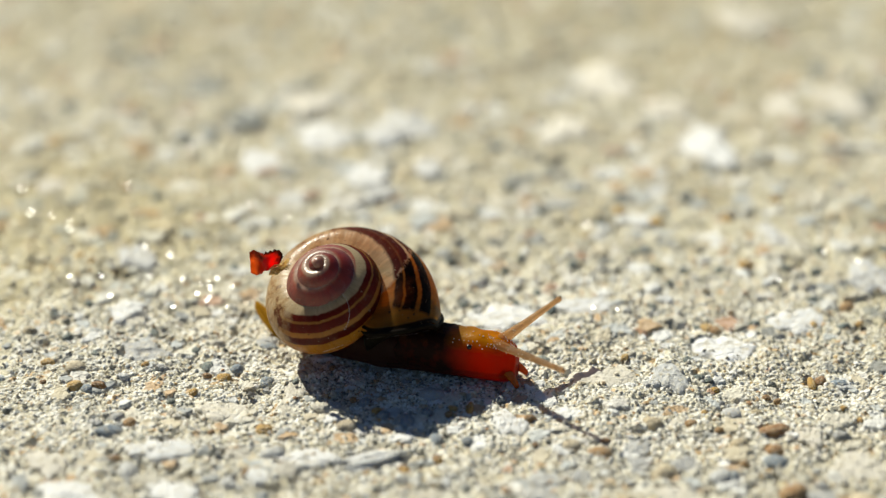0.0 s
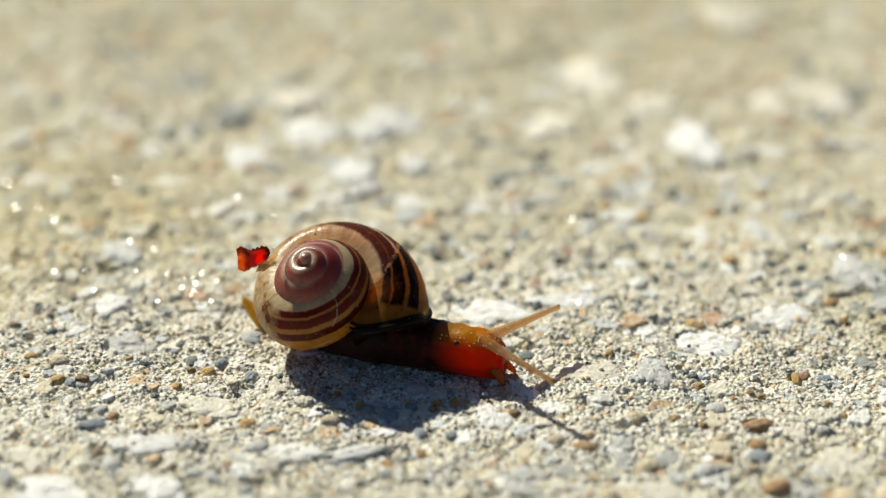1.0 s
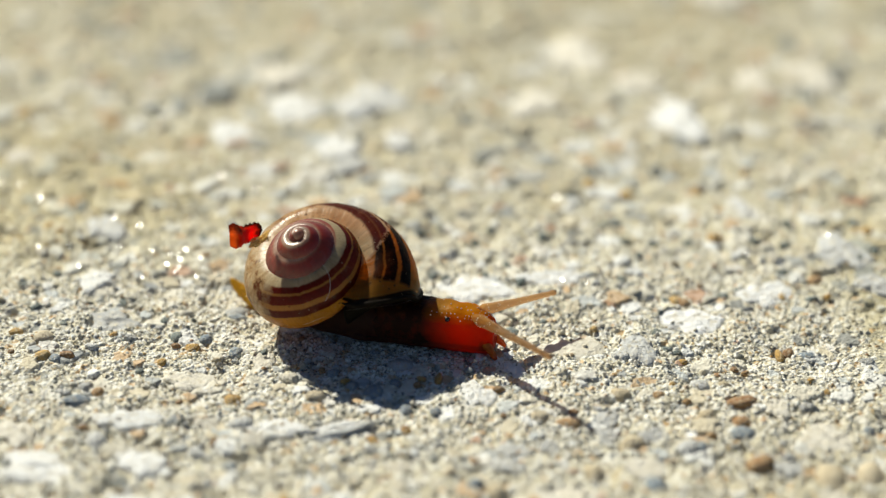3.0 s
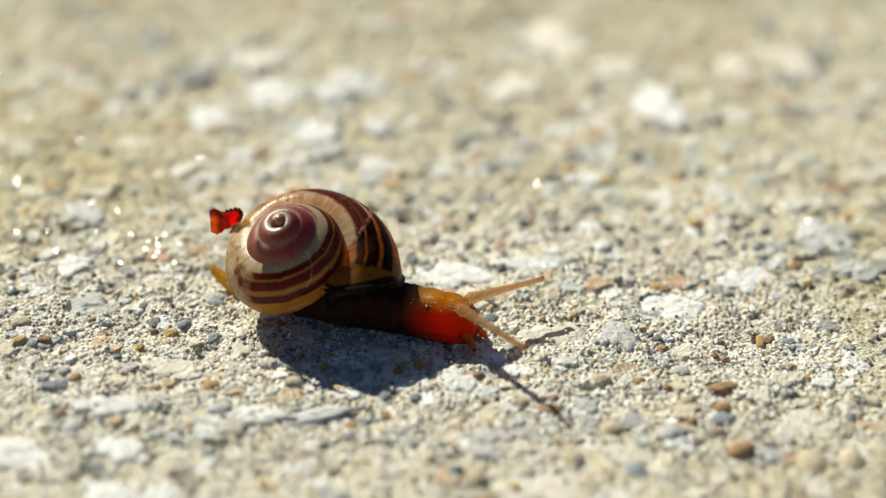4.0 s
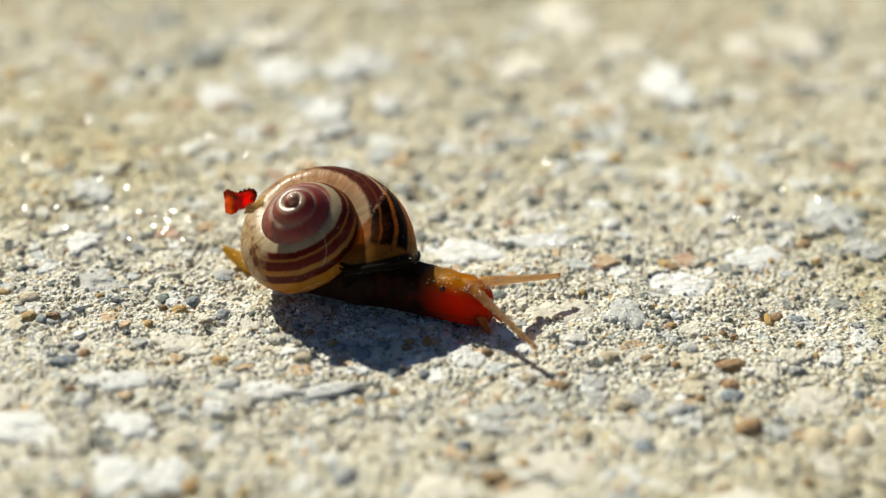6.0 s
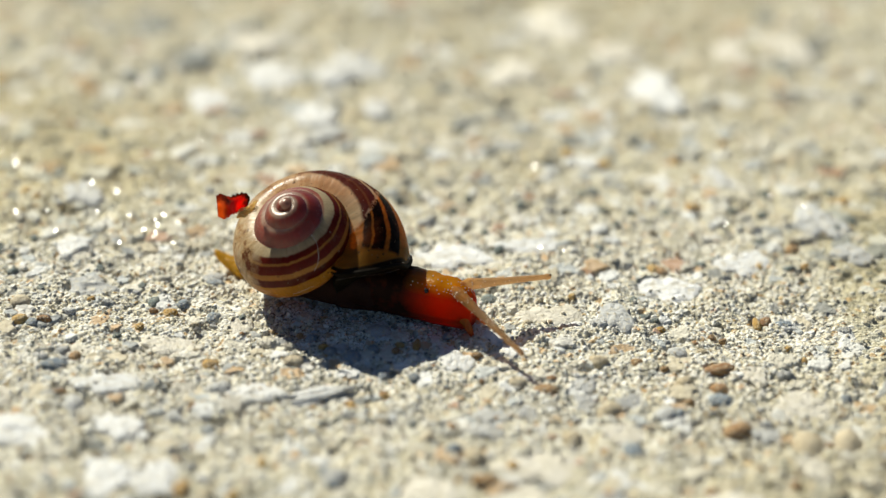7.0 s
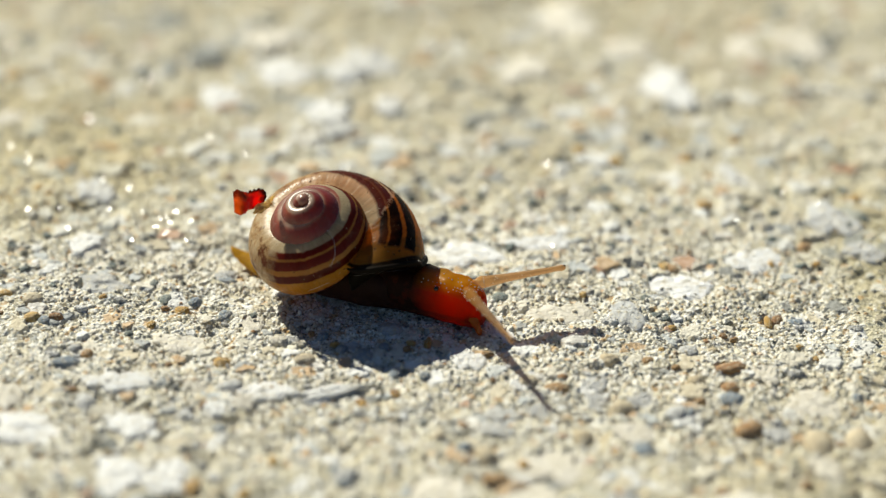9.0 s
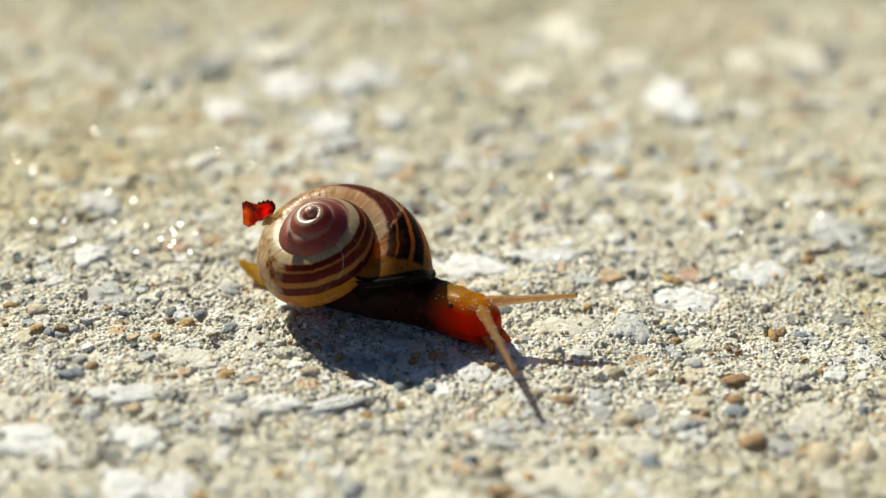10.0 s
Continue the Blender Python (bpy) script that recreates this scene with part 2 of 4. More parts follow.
    # growth streaks and dull chalky wear
    col = n.mix(0.34, col, n.ramp(streak, [(0.3, (0.35, 0.3, 0.24)), (0.6, (1.0, 1.0, 1.0))]), "MULTIPLY")
    co = n.coords()
    fleck = n.ramp(n.noise(co, 2600.0, 2.0), [(0.7, (0, 0, 0)), (0.74, (0.6, 0.6, 0.6))])
    col = n.mix(fleck, col, (0.5, 0.42, 0.3))
    dirt = n.ramp(n.noise(co, 1500.0, 3.0), [(0.65, (0, 0, 0)), (0.7, (0.8, 0.8, 0.8))])
    col = n.mix(dirt, col, (0.06, 0.04, 0.02))
    wear = n.ramp(n.noise(co, 420.0, 6.0, 0.7), [(0.62, (0, 0, 0)), (0.78, (0.3, 0.3, 0.3))])
    col = n.mix(wear, col, (0.42, 0.34, 0.25))
    n.bump(n.math("ADD", n.math("MULTIPLY", streak, 1.0), n.math("MULTIPLY", n.noise(co, 900.0, 4.0), 0.5)), 0.3, 0.00025)
    mat = n.set(Base_Color=col, Roughness=n.ramp(n.noise(co, 300.0, 4.0), [(0.35, (0.2, 0.2, 0.2)), (0.7, (0.36, 0.36, 0.36))]), Specular_IOR_Level=n.math("ADD", 0.16, n.math("MULTIPLY", where, 0.34)), Coat_Weight=n.math("ADD", 0.05, n.math("MULTIPLY", where, 0.85)), Coat_Roughness=0.38)
    lit = n.mix(1.0, col, (0.12, 0.008, 0.001), "ADD")
    tr = n.add("ShaderNodeBsdfTranslucent", Color=n.mix(dark, lit, n.mix(1.0, col, (2.4, 2.2, 1.6), "MULTIPLY")))
    mixer = n.add("ShaderNodeMixShader", Fac=n.math("ADD", n.math("ADD", 0.38, n.math("MULTIPLY", late, 0.12)), n.math("MULTIPLY", dark, 0.16)))
    n.tree.links.new(n.bsdf.outputs[0], mixer.inputs[1])
    n.tree.links.new(tr.outputs[0], mixer.inputs[2])
    clear = n.add("ShaderNodeBsdfTransparent", Color=n.mix(1.0, col, (1.7, 1.5, 1.1), "MULTIPLY"))  # the shell is thin and lets sunlight in
    sheer = n.add("ShaderNodeMixShader", Fac=n.math("ADD", 0.04, n.math("MULTIPLY", late, 0.14)))
    n.tree.links.new(mixer.outputs[0], sheer.inputs[1])
    n.tree.links.new(clear.outputs[0], sheer.inputs[2])
    n.tree.links.new(sheer.outputs[0], n.out.inputs["Surface"])
    return mat


def skin_material(name, base, dark, glow, share, warts=0.00018, back=None, foot=None, sheer=0.0):
    """Wet, warty skin that lets the sun glow through where the flesh is thin; back: near-black hind body, the shell's
    shade put into its colour.
    """
    n = Nodes(name)
    co = n.coords()
    cells = n.add("ShaderNodeTexVoronoi", Vector=co, Scale=3600.0 if back else 2800.0)
    col = n.ramp(n.noise(co, 350.0, 4.0), [(0.3, dark), (0.65, base)])
    bump = n.add("ShaderNodeBump", Height=n.math("SUBTRACT", n.math("MULTIPLY", n.noise(co, 700.0, 2.0), 0.15 if back else 0.4), cells.outputs["Distance"]), Strength=0.9, Distance=warts)
    fac = share
    if foot:  # the stalk's foot takes the colour of the head
        x = n.add("ShaderNodeSeparateXYZ", Vector=co).outputs["X"]
        col = n.mix(n.add("ShaderNodeMapRange", Value=x, **{"From_Min": -0.0078, "From_Max": -0.0105}).outputs[0], col, foot)
    if back:
        front = n.math("ADD", n.attr("front"), n.math("MULTIPLY", n.math("SUBTRACT", n.noise(co, 500.0, 4.0), 0.5), 0.5))
        front = n.add("ShaderNodeClamp", Value=front).outputs[0]
        # bright crest over darker flanks: light from above put into the colour
        col = n.mix(n.attr("crest"), tuple(0.7 * c * k for c, k in zip(base, (0.5, 0.12, 0.3))), col)
        # the hind body goes near black: shade under the shell, as colour
        col = n.mix(front, back, col)
        fac = n.math("MULTIPLY", front, share)
    n.set(Base_Color=col, Roughness=0.11 if share > 0.2 else 0.5, IOR=1.38 if share > 0.2 else 1.2, Normal=bump.outputs[0])
    if back:
        n.set(Roughness=n.math("SUBTRACT", 0.55, n.math("MULTIPLY", front, 0.4)), IOR=n.math("ADD", 1.15, n.math("MULTIPLY", front, n.math("ADD", 0.07, n.math("MULTIPLY", n.attr("crest"), 0.2)))))
    through_col = n.mix(n.noise(co, 260.0, 3.0), glow, tuple(c * 0.8 for c in glow))
    if back:  # the thin crest lets yellow light through, the flank red
        through_col = n.mix(n.attr("crest"), through_col, (1.0, 0.46, 0.015))
    tr = n.add("ShaderNodeBsdfTranslucent", Color=through_col)
    mixer = n.add("ShaderNodeMixShader", Fac=fac)
    n.tree.links.new(n.bsdf.outputs[0], mixer.inputs[1])
    n.tree.links.new(tr.outputs[0], mixer.inputs[2])
    n.tree.links.new(mixer.outputs[0], n.out.inputs["Surface"])
    if sheer:
        clear = n.add("ShaderNodeBsdfTransparent", Color=(0.95, 0.7, 0.42, 1))
        thin = n.add("ShaderNodeMixShader", Fac=sheer)
        n.tree.links.new(mixer.outputs[0], thin.inputs[1])
        n.tree.links.new(clear.outputs[0], thin.inputs[2])
        n.tree.links.new(thin.outputs[0], n.out.inputs["Surface"])
    return n.mat


def translucent_material(name, col, through_col, share, rough=0.35):
    """A thin leaf or membrane that lets coloured light through."""
    n = Nodes(name)
    co = n.coords()
    shade = n.mix(n.noise(co, 900.0, 4.0), col, tuple(c * 0.45 for c in col))
    n.set(Base_Color=shade, Roughness=rough)
    tr = n.add("ShaderNodeBsdfTranslucent", Color=(*through_col, 1))
    mixer = n.add("ShaderNodeMixShader", Fac=share)
    n.tree.links.new(n.bsdf.outputs[0], mixer.inputs[1])
    n.tree.links.new(tr.outputs[0], mixer.inputs[2])
    n.tree.links.new(mixer.outputs[0], n.out.inputs["Surface"])
    return n.mat


def leaf_material():
    """Dead leaf, blotched from brown to red, that glows against the sun."""
    n = Nodes("dry_red_leaf")
    co = n.coords()
    blotch = n.noise(co, 420.0, 4.0)
    n.set(Base_Color=n.ramp(blotch, [(0.38, (0.05, 0.02, 0.008)), (0.5, (0.2, 0.05, 0.012)), (0.62, (0.25, 0.02, 0.01))]), Roughness=0.4)
    through_col = n.ramp(blotch, [(0.36, (0.1, 0.01, 0.004)), (0.46, (0.75, 0.07, 0.015)), (0.54, (1.0, 0.025, 0.008))])
    x = n.math("ADD", n.add("ShaderNodeSeparateXYZ", Vector=co).outputs["X"], n.math("MULTIPLY", n.noise(co, 700.0, 3.0), 0.0012))
    through_col = n.mix(n.add("ShaderNodeMapRange", Value=x, **{"From_Min": 0.0004, "From_Max": -0.0004}).outputs[0], through_col, n.ramp(blotch, [(0.4, (0.3, 0.06, 0.015)), (0.55, (0.8, 0.27, 0.06))]))
    z = n.math("ADD", n.add("ShaderNodeSeparateXYZ", Vector=co).outputs["Z"], n.math("MULTIPLY", n.noise(co, 1500.0, 3.0), 0.0006))
    fringe = n.math("MULTIPLY", n.add("ShaderNodeMapRange", Value=z, **{"From_Min": 0.0011, "From_Max": 0.0014}).outputs[0], n.add("ShaderNodeMapRange", Value=x, **{"From_Min": 0.0, "From_Max": 0.0006}).outputs[0])
    fringe = n.math("MAXIMUM", fringe, n.add("ShaderNodeMapRange", Value=x, **{"From_Min": 0.00205, "From_Max": 0.0024}).outputs[0])
    through_col = n.mix(fringe, through_col, (0.05, 0.008, 0.004))  # withered dark edge
    tr = n.add("ShaderNodeBsdfTranslucent", Color=through_col)
    mixer = n.add("ShaderNodeMixShader", Fac=0.72)
    n.tree.links.new(n.bsdf.outputs[0], mixer.inputs[1])
    n.tree.links.new(tr.outputs[0], mixer.inputs[2])
    n.tree.links.new(mixer.outputs[0], n.out.inputs["Surface"])
    return n.mat


def plain_material(name, col, rough=0.4, metal=0.0, gloss=0.5):
    n = Nodes(name)
    shade = n.mix(n.noise(n.coords(), 700.0, 4.0), col, tuple(c * 0.7 for c in col))
    return n.set(Base_Color=shade, Roughness=rough, Metallic=metal, Specular_IOR_Level=gloss)


CONCRETE = concrete_material()
WHITE = stone_material("white_limestone", (0.62, 0.62, 0.6), (0.76, 0.77, 0.76), (0.86, 0.87, 0.87), 0.6, 3.2)
CREAM = stone_material("cream_limestone", (0.56, 0.51, 0.41), (0.67, 0.63, 0.53), (0.78, 0.75, 0.67), 0.6, 2.8)
GREY = stone_material("grey_flint", (0.33, 0.335, 0.33), (0.48, 0.49, 0.485), (0.64, 0.65, 0.645), 0.5, 3.0)
DARK = stone_material("dark_slate", (0.1, 0.115, 0.12), (0.17, 0.2, 0.2), (0.3, 0.32, 0.31), 0.45, 3.6)
BROWN = stone_material("brown_ironstone", (0.13, 0.05, 0.018), (0.34, 0.16, 0.05), (0.55, 0.34, 0.13), 0.5, 3.0)
TAN = stone_material("tan_pebble_stone", (0.42, 0.33, 0.19), (0.58, 0.48, 0.31), (0.7, 0.61, 0.45), 0.45, 3.0)
AMBER = stone_material("amber_quartz", (0.45, 0.22, 0.03), (0.6, 0.34, 0.06), (0.7, 0.5, 0.2), 0.4, 3.0)
TEAL = stone_material("dark_teal_slate", (0.06, 0.09, 0.09), (0.12, 0.17, 0.17), (0.24, 0.29, 0.28), 0.45, 3.6)
BLUE = stone_material("blue_grey_slate", (0.1, 0.14, 0.19), (0.22, 0.28, 0.34), (0.4, 0.46, 0.51), 0.4, 2.6)
GRIT = loose_grain_material()
SHELL = shell_material()
SKIN = skin_material("head_skin", (0.64, 0.33, 0.004), (0.5, 0.21, 0.003), (1.0, 0.032, 0.003), 0.66, 0.00004, (0.02, 0.007, 0.004))
FEELER = skin_material("feeler_skin", (0.5, 0.22, 0.025), (0.3, 0.1, 0.012), (1.0, 0.2, 0.02), 0.5)
FOOT = skin_material("foot_skin", (0.03, 0.011, 0.006), (0.016, 0.007, 0.004), (0.55, 0.04, 0.004), 0.14, 0.00006)
TAIL = skin_material("tail_skin", (0.55, 0.34, 0.05), (0.42, 0.24, 0.03), (1.0, 0.7, 0.1), 0.45)
MANTLE = plain_material("mantle", (0.008, 0.006, 0.003), 0.6, 0.0, 0.05)
TENTACLE = skin_material("tentacle_skin", (0.32, 0.23, 0.15), (0.2, 0.13, 0.08), (0.82, 0.62, 0.42), 0.55, 0.0002, None, (0.5, 0.24, 0.02), 0.32)
LIP = plain_material("dark_lip", (0.009, 0.006, 0.003), 0.6, 0.0, 0.06)
# near-white, so that the beads pass for highlights on wet skin
BEAD = plain_material("skin_glint", (0.92, 0.85, 0.7), 0.12, 0.0, 0.9)
EYE = plain_material("eye_black", (0.012, 0.01, 0.009), 0.12)
EYESPOT = plain_material("eye_brown", (0.09, 0.05, 0.025), 0.3)
LEAF = leaf_material()
FIBRE = translucent_material("straw_fibre", (0.8, 0.6, 0.28), (1.0, 0.8, 0.36), 0.6)
THREAD = plain_material("pale_thread", (0.88, 0.85, 0.78), 0.3)
GLINT_METAL = plain_material("glint_chip_metal", (0.8, 0.84, 0.86), 0.36, 0.9)


# ---------------------------------------------------------------- mesh helpers
def mesh_from(bm, name, material, smooth=True):
    me = bpy.data.meshes.new(name)
    bm.to_mesh(me)
    bm.free()
    me.materials.append(material)
    if smooth:
        me.polygons.foreach_set("use_smooth", [True] * len(me.polygons))
    return me


def part(name, bm, material, parent, label="", smooth=True):
    ob = new(name, mesh_from(bm, name, material, smooth))
    ob.parent = parent
    return tagged(ob, label)


def loft(bm, rings, caps=True):
    """Joins closed rings of points, all of one length."""
    made = [[bm.verts.new(p) for p in ring] for ring in rings]
    for a, b in zip(made, made[1:]):
        for i in range(len(a)):
            j = (i + 1) % len(a)
            bm.faces.new((a[i], a[j], b[j], b[i]))
    if caps:
        bm.faces.new(list(reversed(made[0])))
        bm.faces.new(made[-1])
    bmesh.ops.recalc_face_normals(bm, faces=bm.faces)
    return made


def tube(bm, points, radii, sides=10):
    """A round rod along points."""
    rings = []
    pts = [Vector(p) for p in points]
    for i, p in enumerate(pts):
        d = (pts[min(i + 1, len(pts) - 1)] - pts[max(i - 1, 0)]).normalized()
        q = d.to_track_quat("X", "Z")
        rings.append([p + q @ Vector((0, radii[i] * math.cos(a), radii[i] * math.sin(a))) for a in (2 * math.pi * k / sides for k in range(sides))])
    return loft(bm, rings)


# ---------------------------------------------------------------- ground
# stones set in the slab: x, y, length, width in millimetres
WHITE_STONES = [(-21.2, -19.0, 6.0, 3.4), (-19.5, -27.0, 4.6, 4.3), (-30.4, -27.9, 7.9, 4.8), (-19.6, -36.3, 4.8, 5.2), (-14.8, -36.2, 4.6, 5.0), (-4.9, -20.5, 4.4, 3.9), (17.2, -13.2, 3.7, 4.4), (53.9, 9.8, 5.6, 4.9), (43.0, 3.5, 7.6, 5.4), (53.9, 31.3, 3.0, 5.4), (47.6, 57.8, 7.3, 10.2), (17.7, 10.5, 7.7, 4.9), (27.0, 12.5, 6.4, 3.5), (-7.4, 61.1, 6.9, 8.5), (-1.2, 48.5, 4.7, 6.9), (-16.1, 52.6, 4.8, 6.2), (7.8, 51.4, 4.0, 5.0), (-29.7, 11.7, 4.2, 4.0), (56.9, -4.3, 2.0, 2.3)]
PALE_STONES = [(29.1, -3.8, 6.0, 4.4), (25.8, -33.9, 7.2, 5.6), (24.0, -39.8, 6.4, 5.3), (55.7, -21.8, 5.7, 4.5), (13.5, -39.0, 5.9, 5.4), (45.5, -41.5, 7.0, 6.3), (51.3, -15.6, 2.3, 4.1), (-15.6, -10.4, 4.9, 3.9), (-34.0, -20.9, 3.7, 4.0), (55.0, -33.5, 3.6, 3.6), (-7.6, -22.7, 2.5, 2.4), (8.1, -27.9, 2.4, 2.7), (35.1, -27.5, 3.7, 4.3), (-12.9, -19.5, 2.5, 2.3), (-7.8, -6.0, 2.3, 3.7), (-27.8, -44.3, 4.0, 3.8)]
GREY_STONES = [(20.2, -27.7, 3.1, 2.6), (20.8, -24.4, 3.2, 2.4), (-26.3, 2.0, 5.8, 4.0), (31.8, -17.6, 2.6, 2.5), (31.5, -21.4, 1.9, 2.5), (36.6, -21.3, 2.2, 2.7), (25.1, -23.9, 1.9, 2.6), (50.9, -27.8, 2.5, 2.7), (64.6, 19.3, 5.5, 7.0), (67.6, 11.5, 4.3, 4.3), (36.5, -3.7, 4.0, 5.3), (3.6, 63.3, 9.1, 9.6), (0.9, 43.3, 3.9, 4.8), (-30.0, 24.9, 4.4, 5.5), (32.8, -39.7, 2.9, 2.9)]
SMALL_GREY_STONES = [(-11.6, 4.5, 2.7, 2.4), (40.4, -23.7, 2.5, 2.8), (8.4, -7.3, 3.0, 2.5), (-25.0, -23.0, 2.5, 2.8), (-9.1, -19.4, 2.5, 2.5), (43.1, -11.0, 2.0, 2.2), (4.0, -36.2, 2.4, 2.5)]
BROWN_STONES = [(27.3, -18.8, 2.5, 1.9), (47.8, -26.8, 3.4, 2.6), (47.2, -14.5, 3.9, 2.1), (46.7, -18.5, 2.2, 1.8), (20.0, -36.5, 2.4, 2.0), (43.1, 7.6, 1.7, 1.9), (54.3, -3.8, 1.1, 1.8), (10.4, -11.5, 0.9, 1.1), (5.3, -22.0, 1.0, 1.1), (9.1, -20.3, 1.0, 1.1), (49.5, 60.7, 2.9, 4.0)]
TAN_STONES = [(-33.9, -1.8, 2.3, 2.3), (34.1, -23.0, 2.8, 2.8), (55.1, -29.4, 3.4, 4.1), (59.5, -28.8, 3.7, 3.8), (24.2, -17.8, 1.9, 2.1), (33.8, -12.9, 2.0, 2.1), (-1.2, -13.5, 2.3, 2.1), (43.0, -17.5, 1.9, 2.1), (29.5, -28.7, 2.1, 2.3), (18.9, -32.4, 2.4, 2.3)]
FAR_LIGHT_STONES = [(-10.1, 72.5, 5.9, 8.0), (34.5, 80.7, 7.8, 12.0), (69.7, 73.5, 6.8, 8.2), (60.9, 71.5, 5.1, 8.0), (27.5, 62.8, 5.8, 7.5), (43.1, 70.5, 5.9, 7.9), (59.2, 104.0, 7.4, 9.5), (-44.7, 45.7, 3.1, 4.2)]
DARK_STONES = [(-25.6, 79.6, 4.8, 7.4), (-18.9, 66.6, 5.8, 6.0), (34.6, 42.3, 2.7, 3.0), (43.3, 43.1, 2.3, 3.4), (23.2, 39.0, 2.2, 2.6), (19.2, 45.7, 2.4, 3.0), (17.5, 57.7, 2.9, 3.6), (-46.0, 71.5, 2.9, 4.2), (12.3, 14.7, 1.8, 2.2), (36.1, 27.9, 1.8, 2.6), (-27.4, 60.0, 2.5, 3.2), (50.8, 50.9, 1.9, 3.0), (2.2, 50.9, 1.9, 2.5), (67.9, 67.6, 3.3, 4.9), (68.3, 86.0, 3.5, 6.7), (-21.4, -30.6, 2.4, 2.7)]
# smaller ones, by colour
AMBER_STONES = [(-16.2, -3.6, 1.6, 1.6), (-33.4, -5.7, 1.8, 1.9), (-10.6, -14.4, 1.9, 1.7), (12.8, -10.4, 0.8, 2.1), (2.0, -10.3, 1.0, 0.8), (10.9, -10.2, 1.0, 0.8), (9.2, -20.5, 1.0, 1.2), (5.5, -22.5, 1.1, 1.4), (-37.4, 25.2, 1.1, 1.5), (53.2, -4.3, 0.9, 1.7), (38.4, 35.3, 2.0, 2.4), (33.8, 39.1, 1.8, 2.0), (42.1, 8.1, 1.5, 2.0), (55.3, 41.2, 1.4, 1.5), (31.5, 0.5, 0.8, 1.1), (55.4, 8.8, 1.0, 1.3), (61.1, 8.8, 0.8, 1.1), (22.7, 66.1, 1.8, 1.9), (-11.7, -37.8, 1.4, 2.3), (-6.3, -39.4, 1.4, 1.7), (-3.7, -34.0, 0.8, 1.5), (22.8, -33.8, 1.4, 1.5), (-25.7, -1.0, 0.8, 0.9), (41.6, -6.2, 0.9, 0.9), (-37.5, -0.3, 1.5, 1.3), (-46.2, 58.9, 2.1, 3.1), (68.9, 25.0, 1.6, 2.1), (39.8, -11.1, 0.8, 0.7), (56.0, -9.8, 0.8, 0.6), (57.5, -12.3, 0.6, 0.8), (-19.4, -6.8, 0.9, 1.1), (-35.7, 23.7, 1.0, 1.4), (48.8, 23.2, 1.6, 1.6), (48.1, 36.6, 1.5, 2.2), (50.5, 31.0, 1.3, 1.9)]
RUST_STONES = [(-0.7, -7.9, 0.7, 1.0), (-16.5, -15.5, 0.7, 1.0), (60.3, 12.9, 1.8, 1.6), (47.4, -7.6, 0.9, 0.8), (48.6, -8.4, 0.9, 0.8), (52.5, -36.8, 1.1, 1.3), (43.4, -38.4, 1.4, 1.5), (32.8, -38.9, 2.2, 1.5), (37.9, -40.3, 0.9, 0.9), (-12.0, -23.3, 0.7, 1.4), (-26.6, -20.8, 1.4, 0.9), (-13.7, -18.6, 1.5, 0.7), (28.0, -16.7, 1.1, 1.0), (20.1, -17.7, 0.6, 0.9), (21.4, -24.9, 0.9, 0.9), (16.7, -26.8, 0.9, 0.8), (57.3, -29.7, 1.0, 1.0)]
TEAL_STONES = [(21.6, 0.1, 2.0, 2.2), (12.3, 13.7, 0.9, 1.4), (18.8, 14.1, 1.1, 1.5), (21.7, 16.6, 0.9, 1.4), (23.2, 12.0, 1.4, 1.6), (34.9, 27.2, 1.1, 1.4), (14.8, 38.6, 1.4, 1.6), (13.4, 26.6, 0.9, 1.3), (10.8, 25.1, 1.1, 1.3), (38.6, 19.1, 0.9, 1.3), (37.1, 22.6, 1.5, 1.1), (35.8, 12.2, 1.2, 1.0), (57.8, 21.8, 1.5, 1.3), (56.7, 14.8, 2.3, 1.0), (48.2, 9.5, 1.5, 1.4), (50.1, 10.5, 1.1, 1.2), (58.9, 8.3, 1.7, 1.2), (63.8, 27.3, 1.0, 1.4), (67.5, 27.3, 1.1, 1.8), (59.0, 27.5, 1.3, 1.3), (66.7, 17.8, 1.3, 1.4), (69.0, 19.5, 0.9, 1.2), (41.0, 21.9, 1.5, 1.2), (41.1, 8.1, 0.8, 1.2), (-18.3, -1.2, 1.3, 1.8), (-7.6, -4.3, 0.7, 1.3), (-25.6, 6.7, 1.0, 1.7), (-21.8, -8.7, 1.0, 0.8), (-36.0, 5.2, 1.2, 1.1), (-32.0, 1.3, 0.9, 1.0), (-20.0, 2.1, 0.9, 1.3), (25.5, 2.1, 1.2, 1.1), (26.6, 24.2, 1.2, 1.4), (17.8, 22.9, 1.0, 1.2), (20.0, 25.9, 1.0, 1.2), (31.0, 36.4, 1.4, 1.5), (68.8, 34.8, 1.2, 1.5), (36.7, 27.7, 0.9, 1.4), (14.0, 13.3, 1.3, 1.1), (-17.1, 22.4, 1.3, 1.6), (-34.1, 29.9, 1.5, 1.7), (-34.6, 13.5, 1.1, 1.4), (-38.3, 10.6, 1.1, 1.3), (-29.3, 42.2, 1.7, 1.7), (46.2, 4.1, 1.0, 0.8), (38.9, 0.1, 0.9, 1.3), (41.1, -4.4, 0.9, 1.0), (39.9, -3.8, 1.2, 1.0), (-8.3, 21.1, 1.0, 1.4), (-12.9, 35.0, 1.4, 1.5), (54.2, 22.6, 1.5, 1.2), (45.4, 22.4, 1.5, 1.4)]
